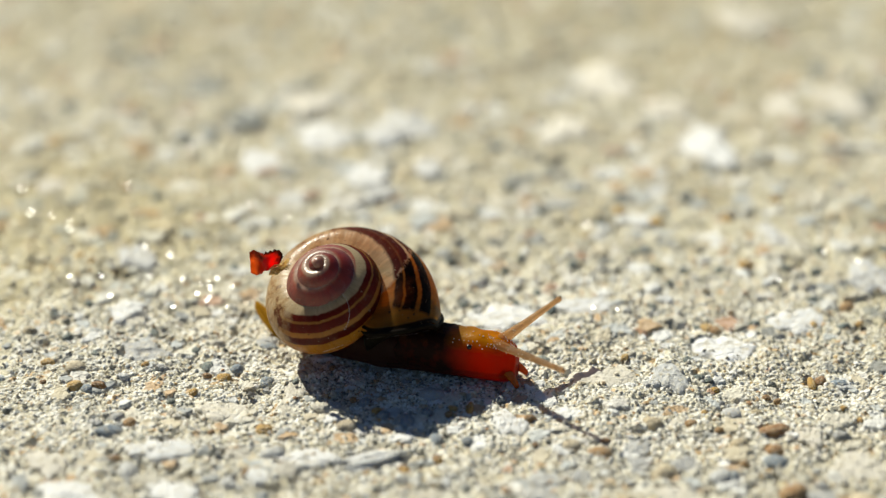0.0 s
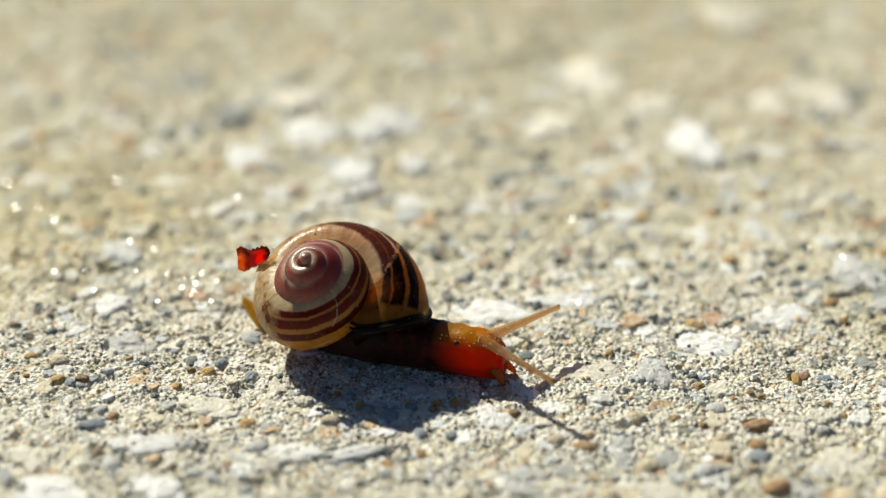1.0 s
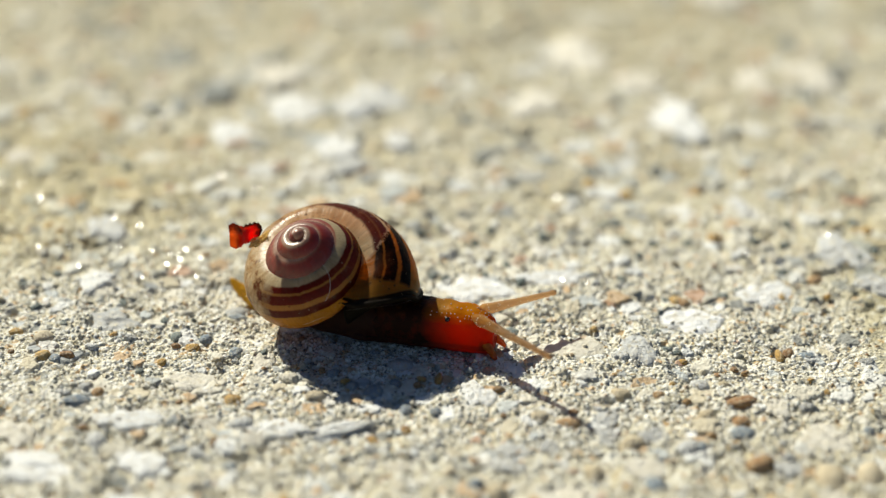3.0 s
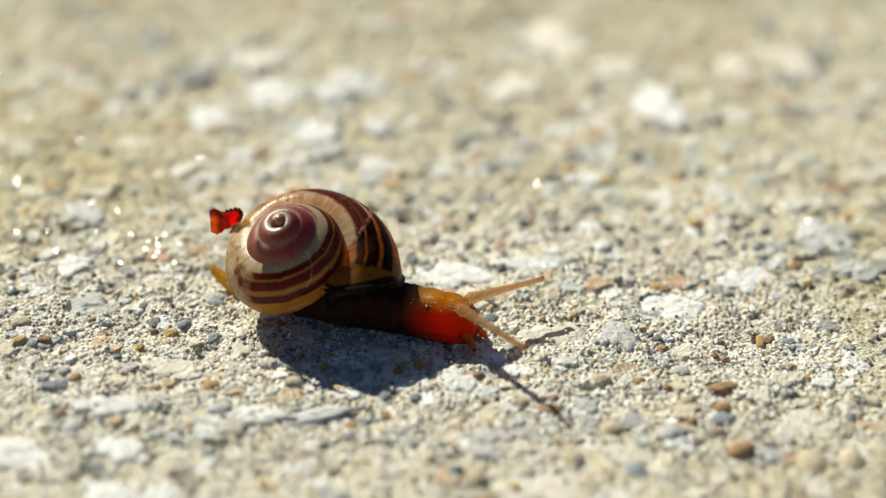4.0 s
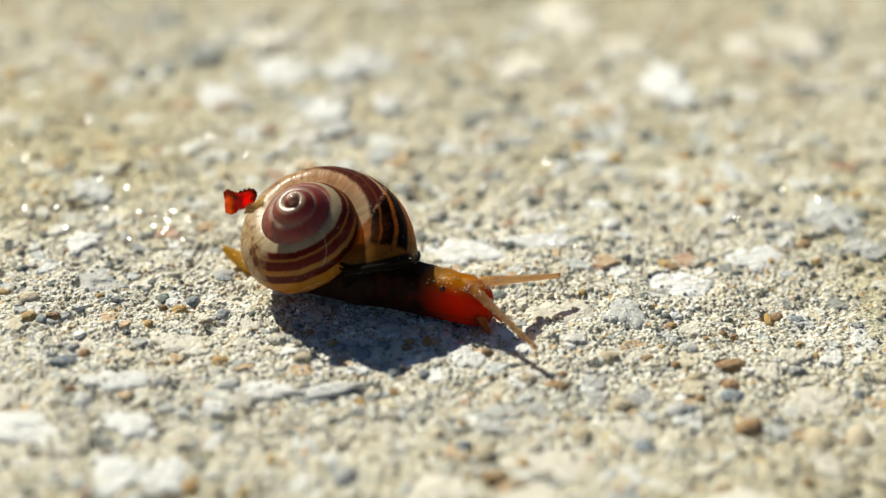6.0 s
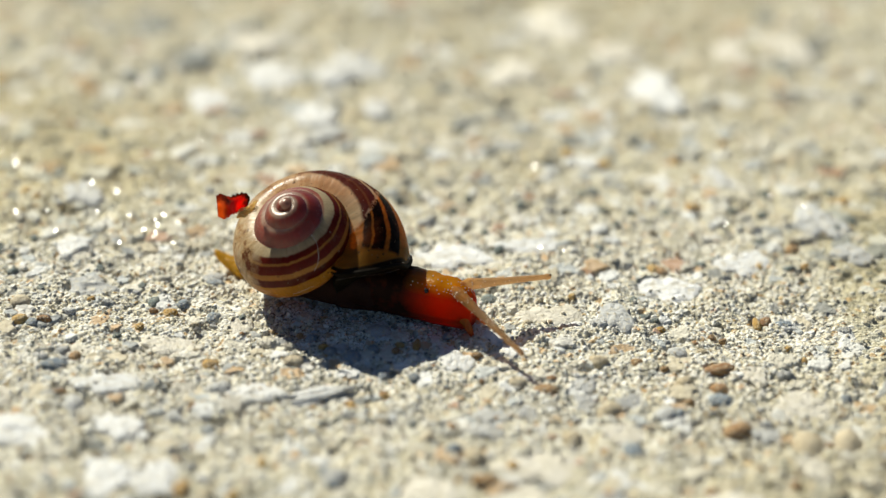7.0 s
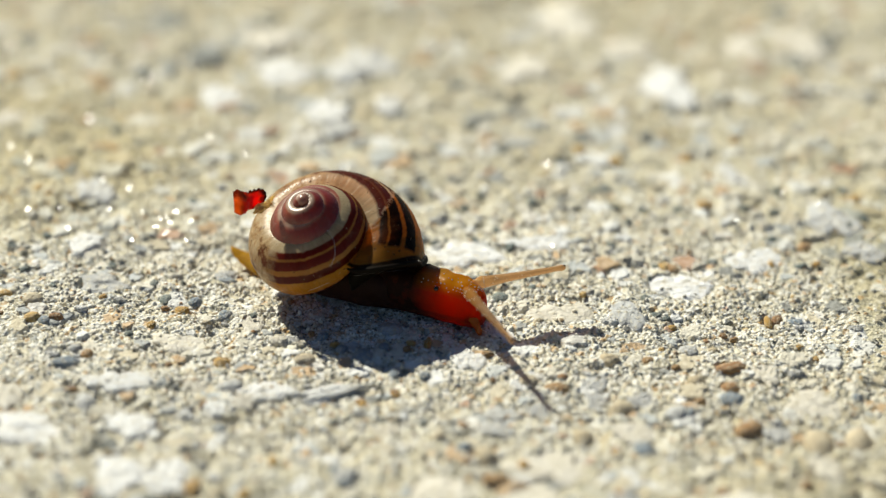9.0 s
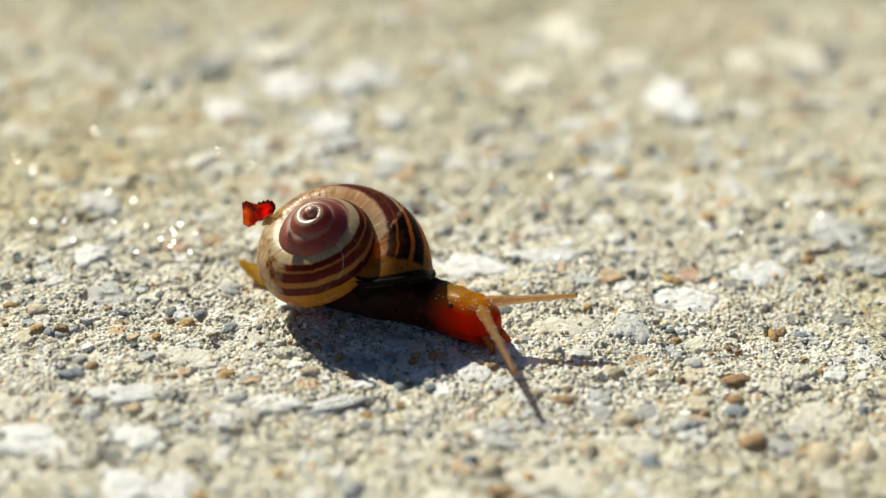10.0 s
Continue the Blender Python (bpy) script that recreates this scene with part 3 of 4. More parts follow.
BLUE_STONES = [(-28.1, -14.9, 2.9, 1.9), (-14.8, -1.5, 1.5, 1.6), (-11.0, -4.4, 1.5, 1.5), (-31.9, -6.4, 1.3, 1.4), (5.4, -12.7, 2.2, 2.5), (9.0, -16.3, 1.4, 1.7), (12.5, -16.9, 1.1, 1.3), (2.9, -11.3, 1.3, 1.5), (0.6, -8.5, 1.2, 1.3), (16.4, -8.3, 1.0, 1.1), (7.9, -10.8, 1.2, 1.3), (56.5, -4.5, 1.9, 1.7), (-11.3, 3.3, 2.0, 1.3), (16.6, -31.3, 1.8, 1.7), (-9.8, -27.8, 1.3, 1.4), (2.9, -35.4, 1.1, 1.3), (4.1, -37.7, 1.4, 1.3), (35.9, -30.6, 2.1, 2.3), (54.2, -40.7, 1.4, 1.5), (41.6, -23.7, 1.4, 1.6), (46.6, -21.1, 2.5, 1.8), (60.9, -20.2, 1.3, 1.2)]

rng = np.random.default_rng(7)


def spaced(start, stop, step0, grow):
    out, step = [start], step0
    while out[-1] < stop:
        out.append(out[-1] + step)
        step *= grow
    return out


def smooth_noise(x, y, scale, seed, octaves=3):
    """Value noise of a few octaves on arrays of millimetres."""
    total, amp = np.zeros(np.broadcast(x, y).shape), 1.0
    for o in range(octaves):
        table = np.random.default_rng(seed + o).random((257, 257))
        u, v = x / scale * 2**o + 91.7, y / scale * 2**o + 47.3
        i, j = np.floor(u).astype(int), np.floor(v).astype(int)
        fu, fv = u - i, v - j
        fu, fv = fu * fu * (3 - 2 * fu), fv * fv * (3 - 2 * fv)
        i, j, i1, j1 = i % 257, j % 257, (i + 1) % 257, (j + 1) % 257
        total = total + amp * ((table[i, j] * (1 - fu) + table[i1, j] * fu) * (1 - fv) + (table[i, j1] * (1 - fu) + table[i1, j1] * fu) * fv - 0.5)
        amp *= 0.5
    return total


def relief(x, y):
    """Slow swell of the slab, in millimetres."""
    return 0.9 * smooth_noise(x, y, 14.0, 11, 3)


def ground_sheet(stones):
    """The concrete slab: fine near the snail, coarse to the horizon; sand grains stand out of its worn paste."""
    left, right = spaced(46.0, 40000.0, 0.2, 1.012), spaced(68.0, 40000.0, 0.2, 1.012)
    left = [v for v in left if v < 95] + spaced(95.0, 40000.0, 1.5, 1.4)
    right = [v for v in right if v < 110] + spaced(110.0, 40000.0, 1.5, 1.4)
    xs = np.array([-v for v in reversed(left)] + list(np.arange(-45.8, -34.0, 0.17)) + list(np.arange(-34.0, 60.0, 0.105)) + list(np.arange(60.0, 67.9, 0.17)) + right)
    ys = np.array([-v for v in reversed(spaced(52.0, 40000.0, 0.6, 1.35))] + list(np.arange(-51.6, -30.0, 0.24)) + list(np.arange(-30.0, 6.0, 0.105)) + list(np.arange(6.0, 14.0, 0.15))
                  + spaced(14.0, 125.0, 0.18, 1.004) + spaced(127.0, 40000.0, 1.0, 1.35))
    X, Y = np.meshgrid(xs, ys)
    near = ((np.abs(X) < 95) & (Y > -55) & (Y < 130)).astype(float)
    Z = relief(X, Y) * near
    Z += near * (0.62 * smooth_noise(X, Y, 3.2, 21, 2) + 0.22 * smooth_noise(X, Y, 0.8, 31, 2) + 0.14 * smooth_noise(X, Y, 0.3, 41, 1))
    pits = smooth_noise(X, Y, 2.3, 61, 2)
    Z -= near * 1.8 * np.clip(pits - 0.26, 0, 1)
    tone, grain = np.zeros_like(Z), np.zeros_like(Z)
    fine = 62000  # small sand close by, coarser grains all over
    count = fine + 34000
    gx = np.concatenate([rng.uniform(-42, 64, fine), rng.uniform(-72, 90, 34000)])
    gy = np.concatenate([rng.triangular(-40, -8, 28, fine), rng.uniform(-50, 122, 34000)])
    gr = np.concatenate([0.13 + 0.25 * rng.random(fine) ** 2, 0.18 + 0.42 * rng.random(34000) ** 3])
    ga, gt, gh = rng.uniform(0.6, 1.0, count), rng.random(count), rng.uniform(0.5, 1.35, count)
    gh *= 0.66
    gh[fine:] *= 0.8
    turn = rng.uniform(0, math.pi, count)
    for k in range(count):
        r = gr[k]
        a0, a1 = np.searchsorted(xs, (gx[k] - r, gx[k] + r))
        b0, b1 = np.searchsorted(ys, (gy[k] - r, gy[k] + r))
        if a1 <= a0 or b1 <= b0:
            continue
        dx, dy = X[b0:b1, a0:a1] - gx[k], Y[b0:b1, a0:a1] - gy[k]
        c, s = math.cos(turn[k]), math.sin(turn[k])
        d = ((c * dx + s * dy) / r) ** 2 + ((c * dy - s * dx) / (r * ga[k])) ** 2
        base = Z[(b0 + b1) // 2, (a0 + a1) // 2] if grain[(b0 + b1) // 2, (a0 + a1) // 2] == 0 else Z[b0:b1, a0:a1].min()
        top = base - 0.25 * r + (0.25 + gh[k]) * r * np.sqrt(np.clip(1 - d, 0, 1))
        win = (d < 1) & (top > Z[b0:b1, a0:a1])
        Z[b0:b1, a0:a1][win] = top[win]
        tone[b0:b1, a0:a1][win] = gt[k]
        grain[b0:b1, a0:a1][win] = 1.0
    chip, chip_tone = np.zeros_like(Z), np.zeros_like(Z)
    swell = relief(X, Y)
    for k in range(3000):  # larger stones worn flush with the paste
        x, y = rng.uniform(-74, 92), rng.uniform(-50, 122)
        size = 0.9 + 4.2 * rng.random() ** 2.3
        if y < 30 and -44 < x < 66 and size > 2.4:
            size *= 0.7
        squash, angle, seed, hue = rng.uniform(0.55, 1.0), rng.uniform(0, math.pi), rng.uniform(0, 50), rng.random()
        a0, a1 = np.searchsorted(xs, (x - 0.75 * size, x + 0.75 * size))
        b0, b1 = np.searchsorted(ys, (y - 0.75 * size, y + 0.75 * size))
        if a1 - a0 < 2 or b1 - b0 < 2:
            continue
        dx, dy = X[b0:b1, a0:a1] - x, Y[b0:b1, a0:a1] - y
        u, v = math.cos(angle) * dx + math.sin(angle) * dy, (math.cos(angle) * dy - math.sin(angle) * dx) / squash
        th = np.arctan2(v, u)
        edge = 0.5 * size * (1 + 0.16 * np.sin(2 * th + seed) + 0.13 * np.sin(3 * th + 2.9 * seed) + 0.08 * np.sin(5 * th + 0.7 * seed) + 0.06 * np.sin(9 * th + 4.1 * seed))
        d = np.hypot(u, v) / edge
        top = swell[b0:b1, a0:a1] + 0.16 + 0.05 * size * rng.uniform(-0.4, 1.0) + rng.normal(0, 0.06) * u + rng.normal(0, 0.06) * v + 0.12 * smooth_noise(dx + seed, dy, 0.7, 71, 2)
        top -= 0.5 * np.clip((d - 0.8) / 0.2, 0, 1) ** 2
        win = (d < 1) & (top > Z[b0:b1, a0:a1] - 0.14)
        Z[b0:b1, a0:a1][win] = np.maximum(top, Z[b0:b1, a0:a1] - 0.05)[win]
        chip[b0:b1, a0:a1][win] = 1.0
        chip_tone[b0:b1, a0:a1][win] = hue
    for x, y, length, width in stones:  # the slab lies lower where a stone sits in it
        a0, a1 = np.searchsorted(xs, (x - length, x + length))
        b0, b1 = np.searchsorted(ys, (y - width, y + width))
        d = np.sqrt(((X[b0:b1, a0:a1] - x) / (length * 0.5)) ** 2 + ((Y[b0:b1, a0:a1] - y) / (width * 0.5)) ** 2)
        sink = np.clip((1.0 - d) / 0.35, 0, 1)
        Z[b0:b1, a0:a1] = Z[b0:b1, a0:a1] * (1 - 0.8 * sink) + (0.8 * relief(np.array([x]), np.array([y]))[0] - 0.45) * sink
    rows, cols = Z.shape
    verts = np.stack([X, Y, Z], -1).reshape(-1, 3) * MM
    idx = np.arange(rows * cols).reshape(rows, cols)
    quads = np.stack([idx[:-1, :-1], idx[:-1, 1:], idx[1:, 1:], idx[1:, :-1]], -1).reshape(-1, 4)
    me = bpy.data.meshes.new("ground")
    me.vertices.add(len(verts))
    me.vertices.foreach_set("co", verts.ravel())
    me.loops.add(quads.size)
    me.loops.foreach_set("vertex_index", quads.ravel().astype(np.int32))
    me.polygons.add(len(quads))
    me.polygons.foreach_set("loop_start", np.arange(0, quads.size, 4, dtype=np.int32))
    me.polygons.foreach_set("use_smooth", np.ones(len(quads), dtype=bool))
    me.update(calc_edges=True)
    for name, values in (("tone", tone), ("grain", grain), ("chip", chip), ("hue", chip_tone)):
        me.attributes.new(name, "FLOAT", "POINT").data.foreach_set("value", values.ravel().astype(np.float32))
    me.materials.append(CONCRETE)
    ob = new("ground", me)
    return tagged(ob, "worn sunlit beige concrete slab with exposed sand and stones", "ground", kind="structure")


def ragged(angle, seed):
    """The radius of a broken stone's outline at an angle, about one."""
    return 1 + 0.16 * math.sin(2 * angle + seed * 1.3) + 0.13 * math.sin(3 * angle + seed * 2.9) + 0.08 * math.sin(5 * angle + seed * 0.7) + 0.06 * math.sin(9 * angle + seed * 4.1)


def chip_mesh(seed, flat):
    """A broken stone with a ragged outline and a rough, nearly flat top, one unit long."""
    bm = bmesh.new()
    sides, rings = 36, []
    for rad, high in ((0.25, 0.5), (0.5, 0.5), (0.74, 0.47), (0.9, 0.4), (1.0, 0.22), (1.0, -0.1), (0.7, -0.5)):
        ring = []
        for k in range(sides):
            a = 2 * math.pi * k / sides
            r = 0.5 * rad * ragged(a, seed + 1) * (1 + 0.2 * rad * noise.noise(Vector((2.6 * math.cos(a), 2.6 * math.sin(a), seed * 1.7))))
            p = Vector((r * math.cos(a), r * math.sin(a), 0))
            rough = 0.16 * noise.noise(p * 5 + Vector((seed * 3.1, 0, 0))) + 0.09 * noise.noise(p * 13 + Vector((0, seed * 2.3, 0)))
            ring.append((p.x, p.y, flat * (high + (rough if high > 0 else 0))))
        rings.append(ring)
    loft(bm, rings)
    bmesh.ops.triangulate(bm, faces=bm.faces)
    return bm


def pebble_mesh(seed, flat):
    """A rounded pebble, one unit long."""
    bm = bmesh.new()
    bmesh.ops.create_icosphere(bm, subdivisions=2, radius=0.5)
    for v in bm.verts:
        k = 1 + 0.34 * noise.noise(v.co * 2.1 + Vector((seed * 3.7, 1.3, 0))) + 0.14 * noise.noise(v.co * 5 + Vector((0, seed * 2.1, 0)))
        v.co = Vector((v.co.x * k, v.co.y * k, v.co.z * k * flat))
    return bm


ALL_STONES = WHITE_STONES + PALE_STONES + GREY_STONES + SMALL_GREY_STONES + BROWN_STONES + TAN_STONES + FAR_LIGHT_STONES + DARK_STONES + AMBER_STONES + RUST_STONES + TEAL_STONES + BLUE_STONES
ground = ground_sheet(ALL_STONES)

CHIPS = [chip_mesh(s, 0.5) for s in range(7)]
PEBBLES = [pebble_mesh(s, 0.66) for s in range(6)]


def stone_meshes(shapes, material, smooth):
    out = []
    for bm in shapes:
        out.append(mesh_from(bm.copy(), "stone", material, smooth))
    return out


CHIP_OF = {m.name: stone_meshes(CHIPS, m, True) for m in (WHITE, CREAM, GREY, DARK)}
PEBBLE_OF = {m.name: stone_meshes(PEBBLES, m, True) for m in (CREAM, GREY, DARK, BROWN, TAN, WHITE, AMBER, TEAL, BLUE)}


def lay_stone(me, x, y, length, width, high, proud, label="", loose=False):
    """Beds one stone in the slab, its top proud of the paste, or lays a loose pebble on it."""
    ob = new("pebble" if loose else "stone", me)
    if loose:
        tagged(ob, category="pebble", group="loose pebbles on the concrete")
    else:
        ob.parent = ground
    z = float(relief(np.array([x]), np.array([y]))[0])
    tilt = 0.1 * min(1.0, 2.5 / max(length, width))  # broad stones lie flatter
    ob.rotation_euler = (rng.normal(0, tilt), rng.normal(0, tilt), rng.uniform(-0.35, 0.35) + rng.choice([0, math.pi]))
    ob.location = (x * MM, y * MM, (z + proud - high * 0.5) * MM)
    ob.scale = (length * MM, width * MM, high / 0.5 * MM)
    return tagged(ob, label)


def lay_group(stones, meshes, high, proud, label, loose=False):
    for k, (x, y, length, width) in enumerate(stones):
        size = min(length, width)
        lay_stone(meshes[k % len(meshes)], x, y, length * 1.18, width * 1.18, size * high, proud + 0.08 + 0.04 * size, label, loose)


lay_group(WHITE_STONES, CHIP_OF["white_limestone"], 0.36, 0.16, "white limestone chip set in concrete")
lay_group(PALE_STONES, CHIP_OF["cream_limestone"], 0.3, 0.04, "pale limestone chip set in concrete")
lay_group(GREY_STONES, CHIP_OF["grey_flint"], 0.5, 0.2, "blue-grey stone chip set in concrete")
sliver = lay_stone(CHIP_OF["white_limestone"][2], 1.9, -20.4, 7.4, 1.9, 0.9, 0.75, "long pale sliver of stone standing out of the concrete")
sliver.rotation_euler = (radians(4), radians(-4), radians(19))
lay_group(SMALL_GREY_STONES, PEBBLE_OF["grey_flint"], 0.6, 0.3, "small smooth grey pebble lying on rough concrete", True)
lay_group(BROWN_STONES, PEBBLE_OF["brown_ironstone"], 0.7, 0.35, "rusty brown pebble lying on rough concrete", True)
lay_group(TAN_STONES, PEBBLE_OF["tan_pebble_stone"], 0.7, 0.35, "smooth tan pebble lying on rough concrete", True)
lay_group(FAR_LIGHT_STONES, CHIP_OF["cream_limestone"], 0.4, 0.15, "pale limestone chip set in concrete")
lay_group([(x, y, 0.7 * a, 0.7 * b) for x, y, a, b in DARK_STONES], CHIP_OF["dark_slate"], 0.5, 0.15, "dark grey stone chip")

lay_group(AMBER_STONES, PEBBLE_OF["amber_quartz"], 0.7, 0.3, "small amber-yellow grain of quartz in concrete")
lay_group(RUST_STONES, PEBBLE_OF["brown_ironstone"], 0.7, 0.28, "small rusty brown stone in concrete")
lay_group(TEAL_STONES, PEBBLE_OF["dark_teal_slate"], 0.7, 0.2, "small dark slate pebble in concrete")
lay_group(BLUE_STONES, PEBBLE_OF["blue_grey_slate"], 0.6, 0.34, "small blue-grey slate pebble in concrete")


def clear_of(x, y, gap):
    return all(((x - a) / (0.5 * c + gap)) ** 2 + ((y - b) / (0.5 * d + gap)) ** 2 > 1 for a, b, c, d in ALL_STONES)


def scatter_stones(count):
    kinds = [("white_limestone", CHIP_OF), ("cream_limestone", CHIP_OF), ("cream_limestone", PEBBLE_OF), ("grey_flint", PEBBLE_OF), ("grey_flint", CHIP_OF),
             ("tan_pebble_stone", PEBBLE_OF), ("tan_pebble_stone", PEBBLE_OF), ("brown_ironstone", PEBBLE_OF), ("white_limestone", CHIP_OF), ("cream_limestone", CHIP_OF), ("dark_slate", PEBBLE_OF)]
    placed = 0
    while placed < count:
        x, y = rng.uniform(-42, 66), rng.uniform(-46, 34)
        size = 0.8 + 1.2 * rng.random() ** 2.5
        name, table = kinds[int(rng.integers(len(kinds)))]
        shape = table[name][int(rng.integers(6))]
        if not clear_of(x, y, 0.4 * size):
            continue
        lay_stone(shape, x, y, size, size * rng.uniform(0.6, 1.0), size * 0.6, 0.12 + 0.22 * size)
        placed += 1


def grit(count):
    """Loose sand and grit too small to pick apart."""
    unit = []
    for s in range(5):
        bm = bmesh.new()
        bmesh.ops.create_icosphere(bm, subdivisions=1, radius=0.5)
        for v in bm.verts:
            v.co *= 1 + 0.5 * noise.noise(v.co * 2.5 + Vector((s * 5.1, 0, 0)))
        bm.verts.ensure_lookup_table()
        unit.append((np.array([v.co[:] for v in bm.verts]), np.array([[v.index for v in f.verts] for f in bm.faces])))
        bm.free()
    px = rng.uniform(-70, 86, count)
    py = -48 + 160 * rng.random(count) ** 1.35
    pz = relief(px, py)
    vs, fs, off = [], [], 0
    for k in range(count):
        co, fa = unit[k % 5]
        size = 0.24 + 0.6 * rng.random() ** 3.5
        turn = Euler((rng.uniform(0, 6), rng.uniform(0, 6), rng.uniform(0, 6))).to_matrix()
        p = (co * np.array([1, rng.uniform(0.6, 1), rng.uniform(0.5, 0.9)]) * size) @ np.array(turn).T + (px[k], py[k], pz[k] + 0.12 + 0.2 * size)
        vs.append(p * MM)
        fs.append(fa + off)
        off += len(co)
    me = bpy.data.meshes.new("grit")
    me.from_pydata(np.concatenate(vs).tolist(), [], np.concatenate(fs).tolist())
    me.materials.append(GRIT)
    ob = new("grit", me)
    ob.parent = ground
    return tagged(ob, "loose beige sand and grit on concrete", kind="stuff")


scatter_stones(190)
grit(9000)

# shiny chips added for the glints, tilted midway between sun and eye
GLINTS = [(-16.2, 39.5), (-11.2, 35.4), (-25.6, 24.6), (-19.5, 16.1), (-21.1, 15.0), (-23.3, 18.5), (-41.6, 50.9), (-40.1, 33.7), (-26.8, 57.7), (29.1, 34.1), (52.5, 18.7), (-48.3, 44.0), (-42.8, 36.5), (-50.6, 45.7), (-29.2, 53.2), (-29.2, 26.9), (-33.9, 19.5), (-37.7, 18.7), (31.3, 10.2), (28.4, 10.9), (-23.8, 11.7), (63.4, 22.9), (59.4, 25.9), (-19.8, 13.4), (-48.3, 66.9), (-33.5, 45.0), (-17.2, 12.0), (-27.6, 19.5), (-32.0, 14.4), (-16.9, 16.7), (-19.0, 18.6), (-20.9, 17.1), (-45.9, 37.0), (-26.8, 56.0), (-19.9, 17.2), (-19.5, 14.4), (-39.8, 32.2)]


def glint_chips():
    bm = bmesh.new()
    ring = [bm.verts.new((0.5 * math.cos(a), 0.36 * math.sin(a), 0)) for a in (0.2, 1.3, 2.1, 3.3, 4.2, 5.4)]
    top = bm.faces.new(ring)
    low = bmesh.ops.extrude_face_region(bm, geom=[top])
    for v in low["geom"]:
        if isinstance(v, bmesh.types.BMVert):
            v.co.z += 0.25
    bmesh.ops.recalc_face_normals(bm, faces=bm.faces)
    me = mesh_from(bm, "glint_chip", GLINT_METAL, False)
    for x, y in GLINTS:
        ob = new("glint_chip", me)
        ob.parent = ground
        z = float(relief(np.array([x]), np.array([y]))[0]) + 0.6
        to_sun = -SHADE.normalized()
        to_eye = (Vector((10.0, -212.0, 131.0)) - Vector((x, y, z))).normalized()
        q = (to_sun + to_eye).normalized().to_track_quat("Z", "Y")
        ob.rotation_euler = (q @ Euler((rng.normal(0, 0.016), rng.normal(0, 0.016), 0)).to_quaternion()).to_euler()
        ob.location = (x * MM, y * MM, z * MM)
        ob.scale = (rng.choice([0.14, 0.18, 0.25]) * MM,) * 3
        tagged(ob, "shiny chip added for a sun glint on the concrete")


glint_chips()

# ---------------------------------------------------------------- snail
HEADING = -20.0
ROOT = (-1.70, 0.46)
SHELL_MID = Vector((0, 0, 9.5))
snail = tagged(new("snail"), "brown-banded garden snail creeping over sunlit concrete", "snail")


def shell_frame():
    """The shell's own axes in the snail's space: z to the apex."""
    d = Vector((-0.311, -0.395, 0.864)).normalized()
    x = (Vector((1, 0, 0)) - d * d.x).normalized()
    m = Matrix((x, d.cross(x), d)).transposed().to_4x4()
    m.translation = Vector((-4.987 - ROOT[0], -0.192 - ROOT[1], 12.583))
    return pose(0, 0, 0, 0, 0, -HEADING) @ m


FRAME = shell_frame()
GROWTH, R0, A0, H0, B0, TH0, SLANT, TURNS = 1.928, 6.32, 5.937, 9.097, 1.109, radians(-19.9), 34.95 / 360, 3.85


EARLY = -0.8  # before this turn the shell grows more slowly


def coil(s):
    """Size and height of the coil, s turns from the mouth."""
    g = GROWTH ** max(s, EARLY)
    z = -g * H0 + 1.3 * (1 - g) ** 2 + 1.2 * (1 - g) ** 3
    if s < EARLY:
        small = g * 1.6 ** (s - EARLY)
        z += 13.8 * (g - small)
        g = small
    return g, z


def whorl(s, phi, grow=1.0):
    """A point of the coil in the snail's space (millimetres), less the shell's middle."""
    s0 = s
    s = s + max(0.0, 1 + s / 0.35) * SLANT * (1.02 * math.sin(phi) ** 2 if phi % (2 * math.pi) < math.pi else math.sin(phi))  # the mouth is cut aslant
    g, height = coil(s)
    th = TH0 - 2 * math.pi * s
    core = min(1.0, 0.12 + 0.88 * (s0 + TURNS) / 0.9)  # the first turn winds into the axis
    c, d = math.cos(phi), math.sin(phi)
    if c > 0 and d > 0:  # the early whorls have flat flanks and shallow seams
        power = 1 + 0.36 * max(0.0, min(1.0, (-0.85 - s0) / 0.5)) + 0.12 * max(0.0, min(1.0, 1 + s0 / 0.3))
        c, d = c**power, d**power
    r = g * (R0 * core + A0 * grow * c)
    steep = max(0.0, min(1.0, (math.degrees(phi) - 45) / 42)) if d > 0 else 0.0
    steep *= steep * (3 - 2 * steep)
    top = 1 - 0.12 * max(0.0, min(1.0, 1 + s0 / 0.3)) - 0.2 * steep * max(0.0, min(1.0, 1.15 + s0 / 0.62)) if d > 0 else 1.0  # the last whorl sags at the seam
    z = height + g * A0 * B0 * grow * top * d
    lean = 0.95 * max(0.0, 1 - g / GROWTH**EARLY)  # the spire leans a little forward
    return FRAME @ Vector((r * math.cos(th) + lean, r * math.sin(th), z)) - SHELL_MID


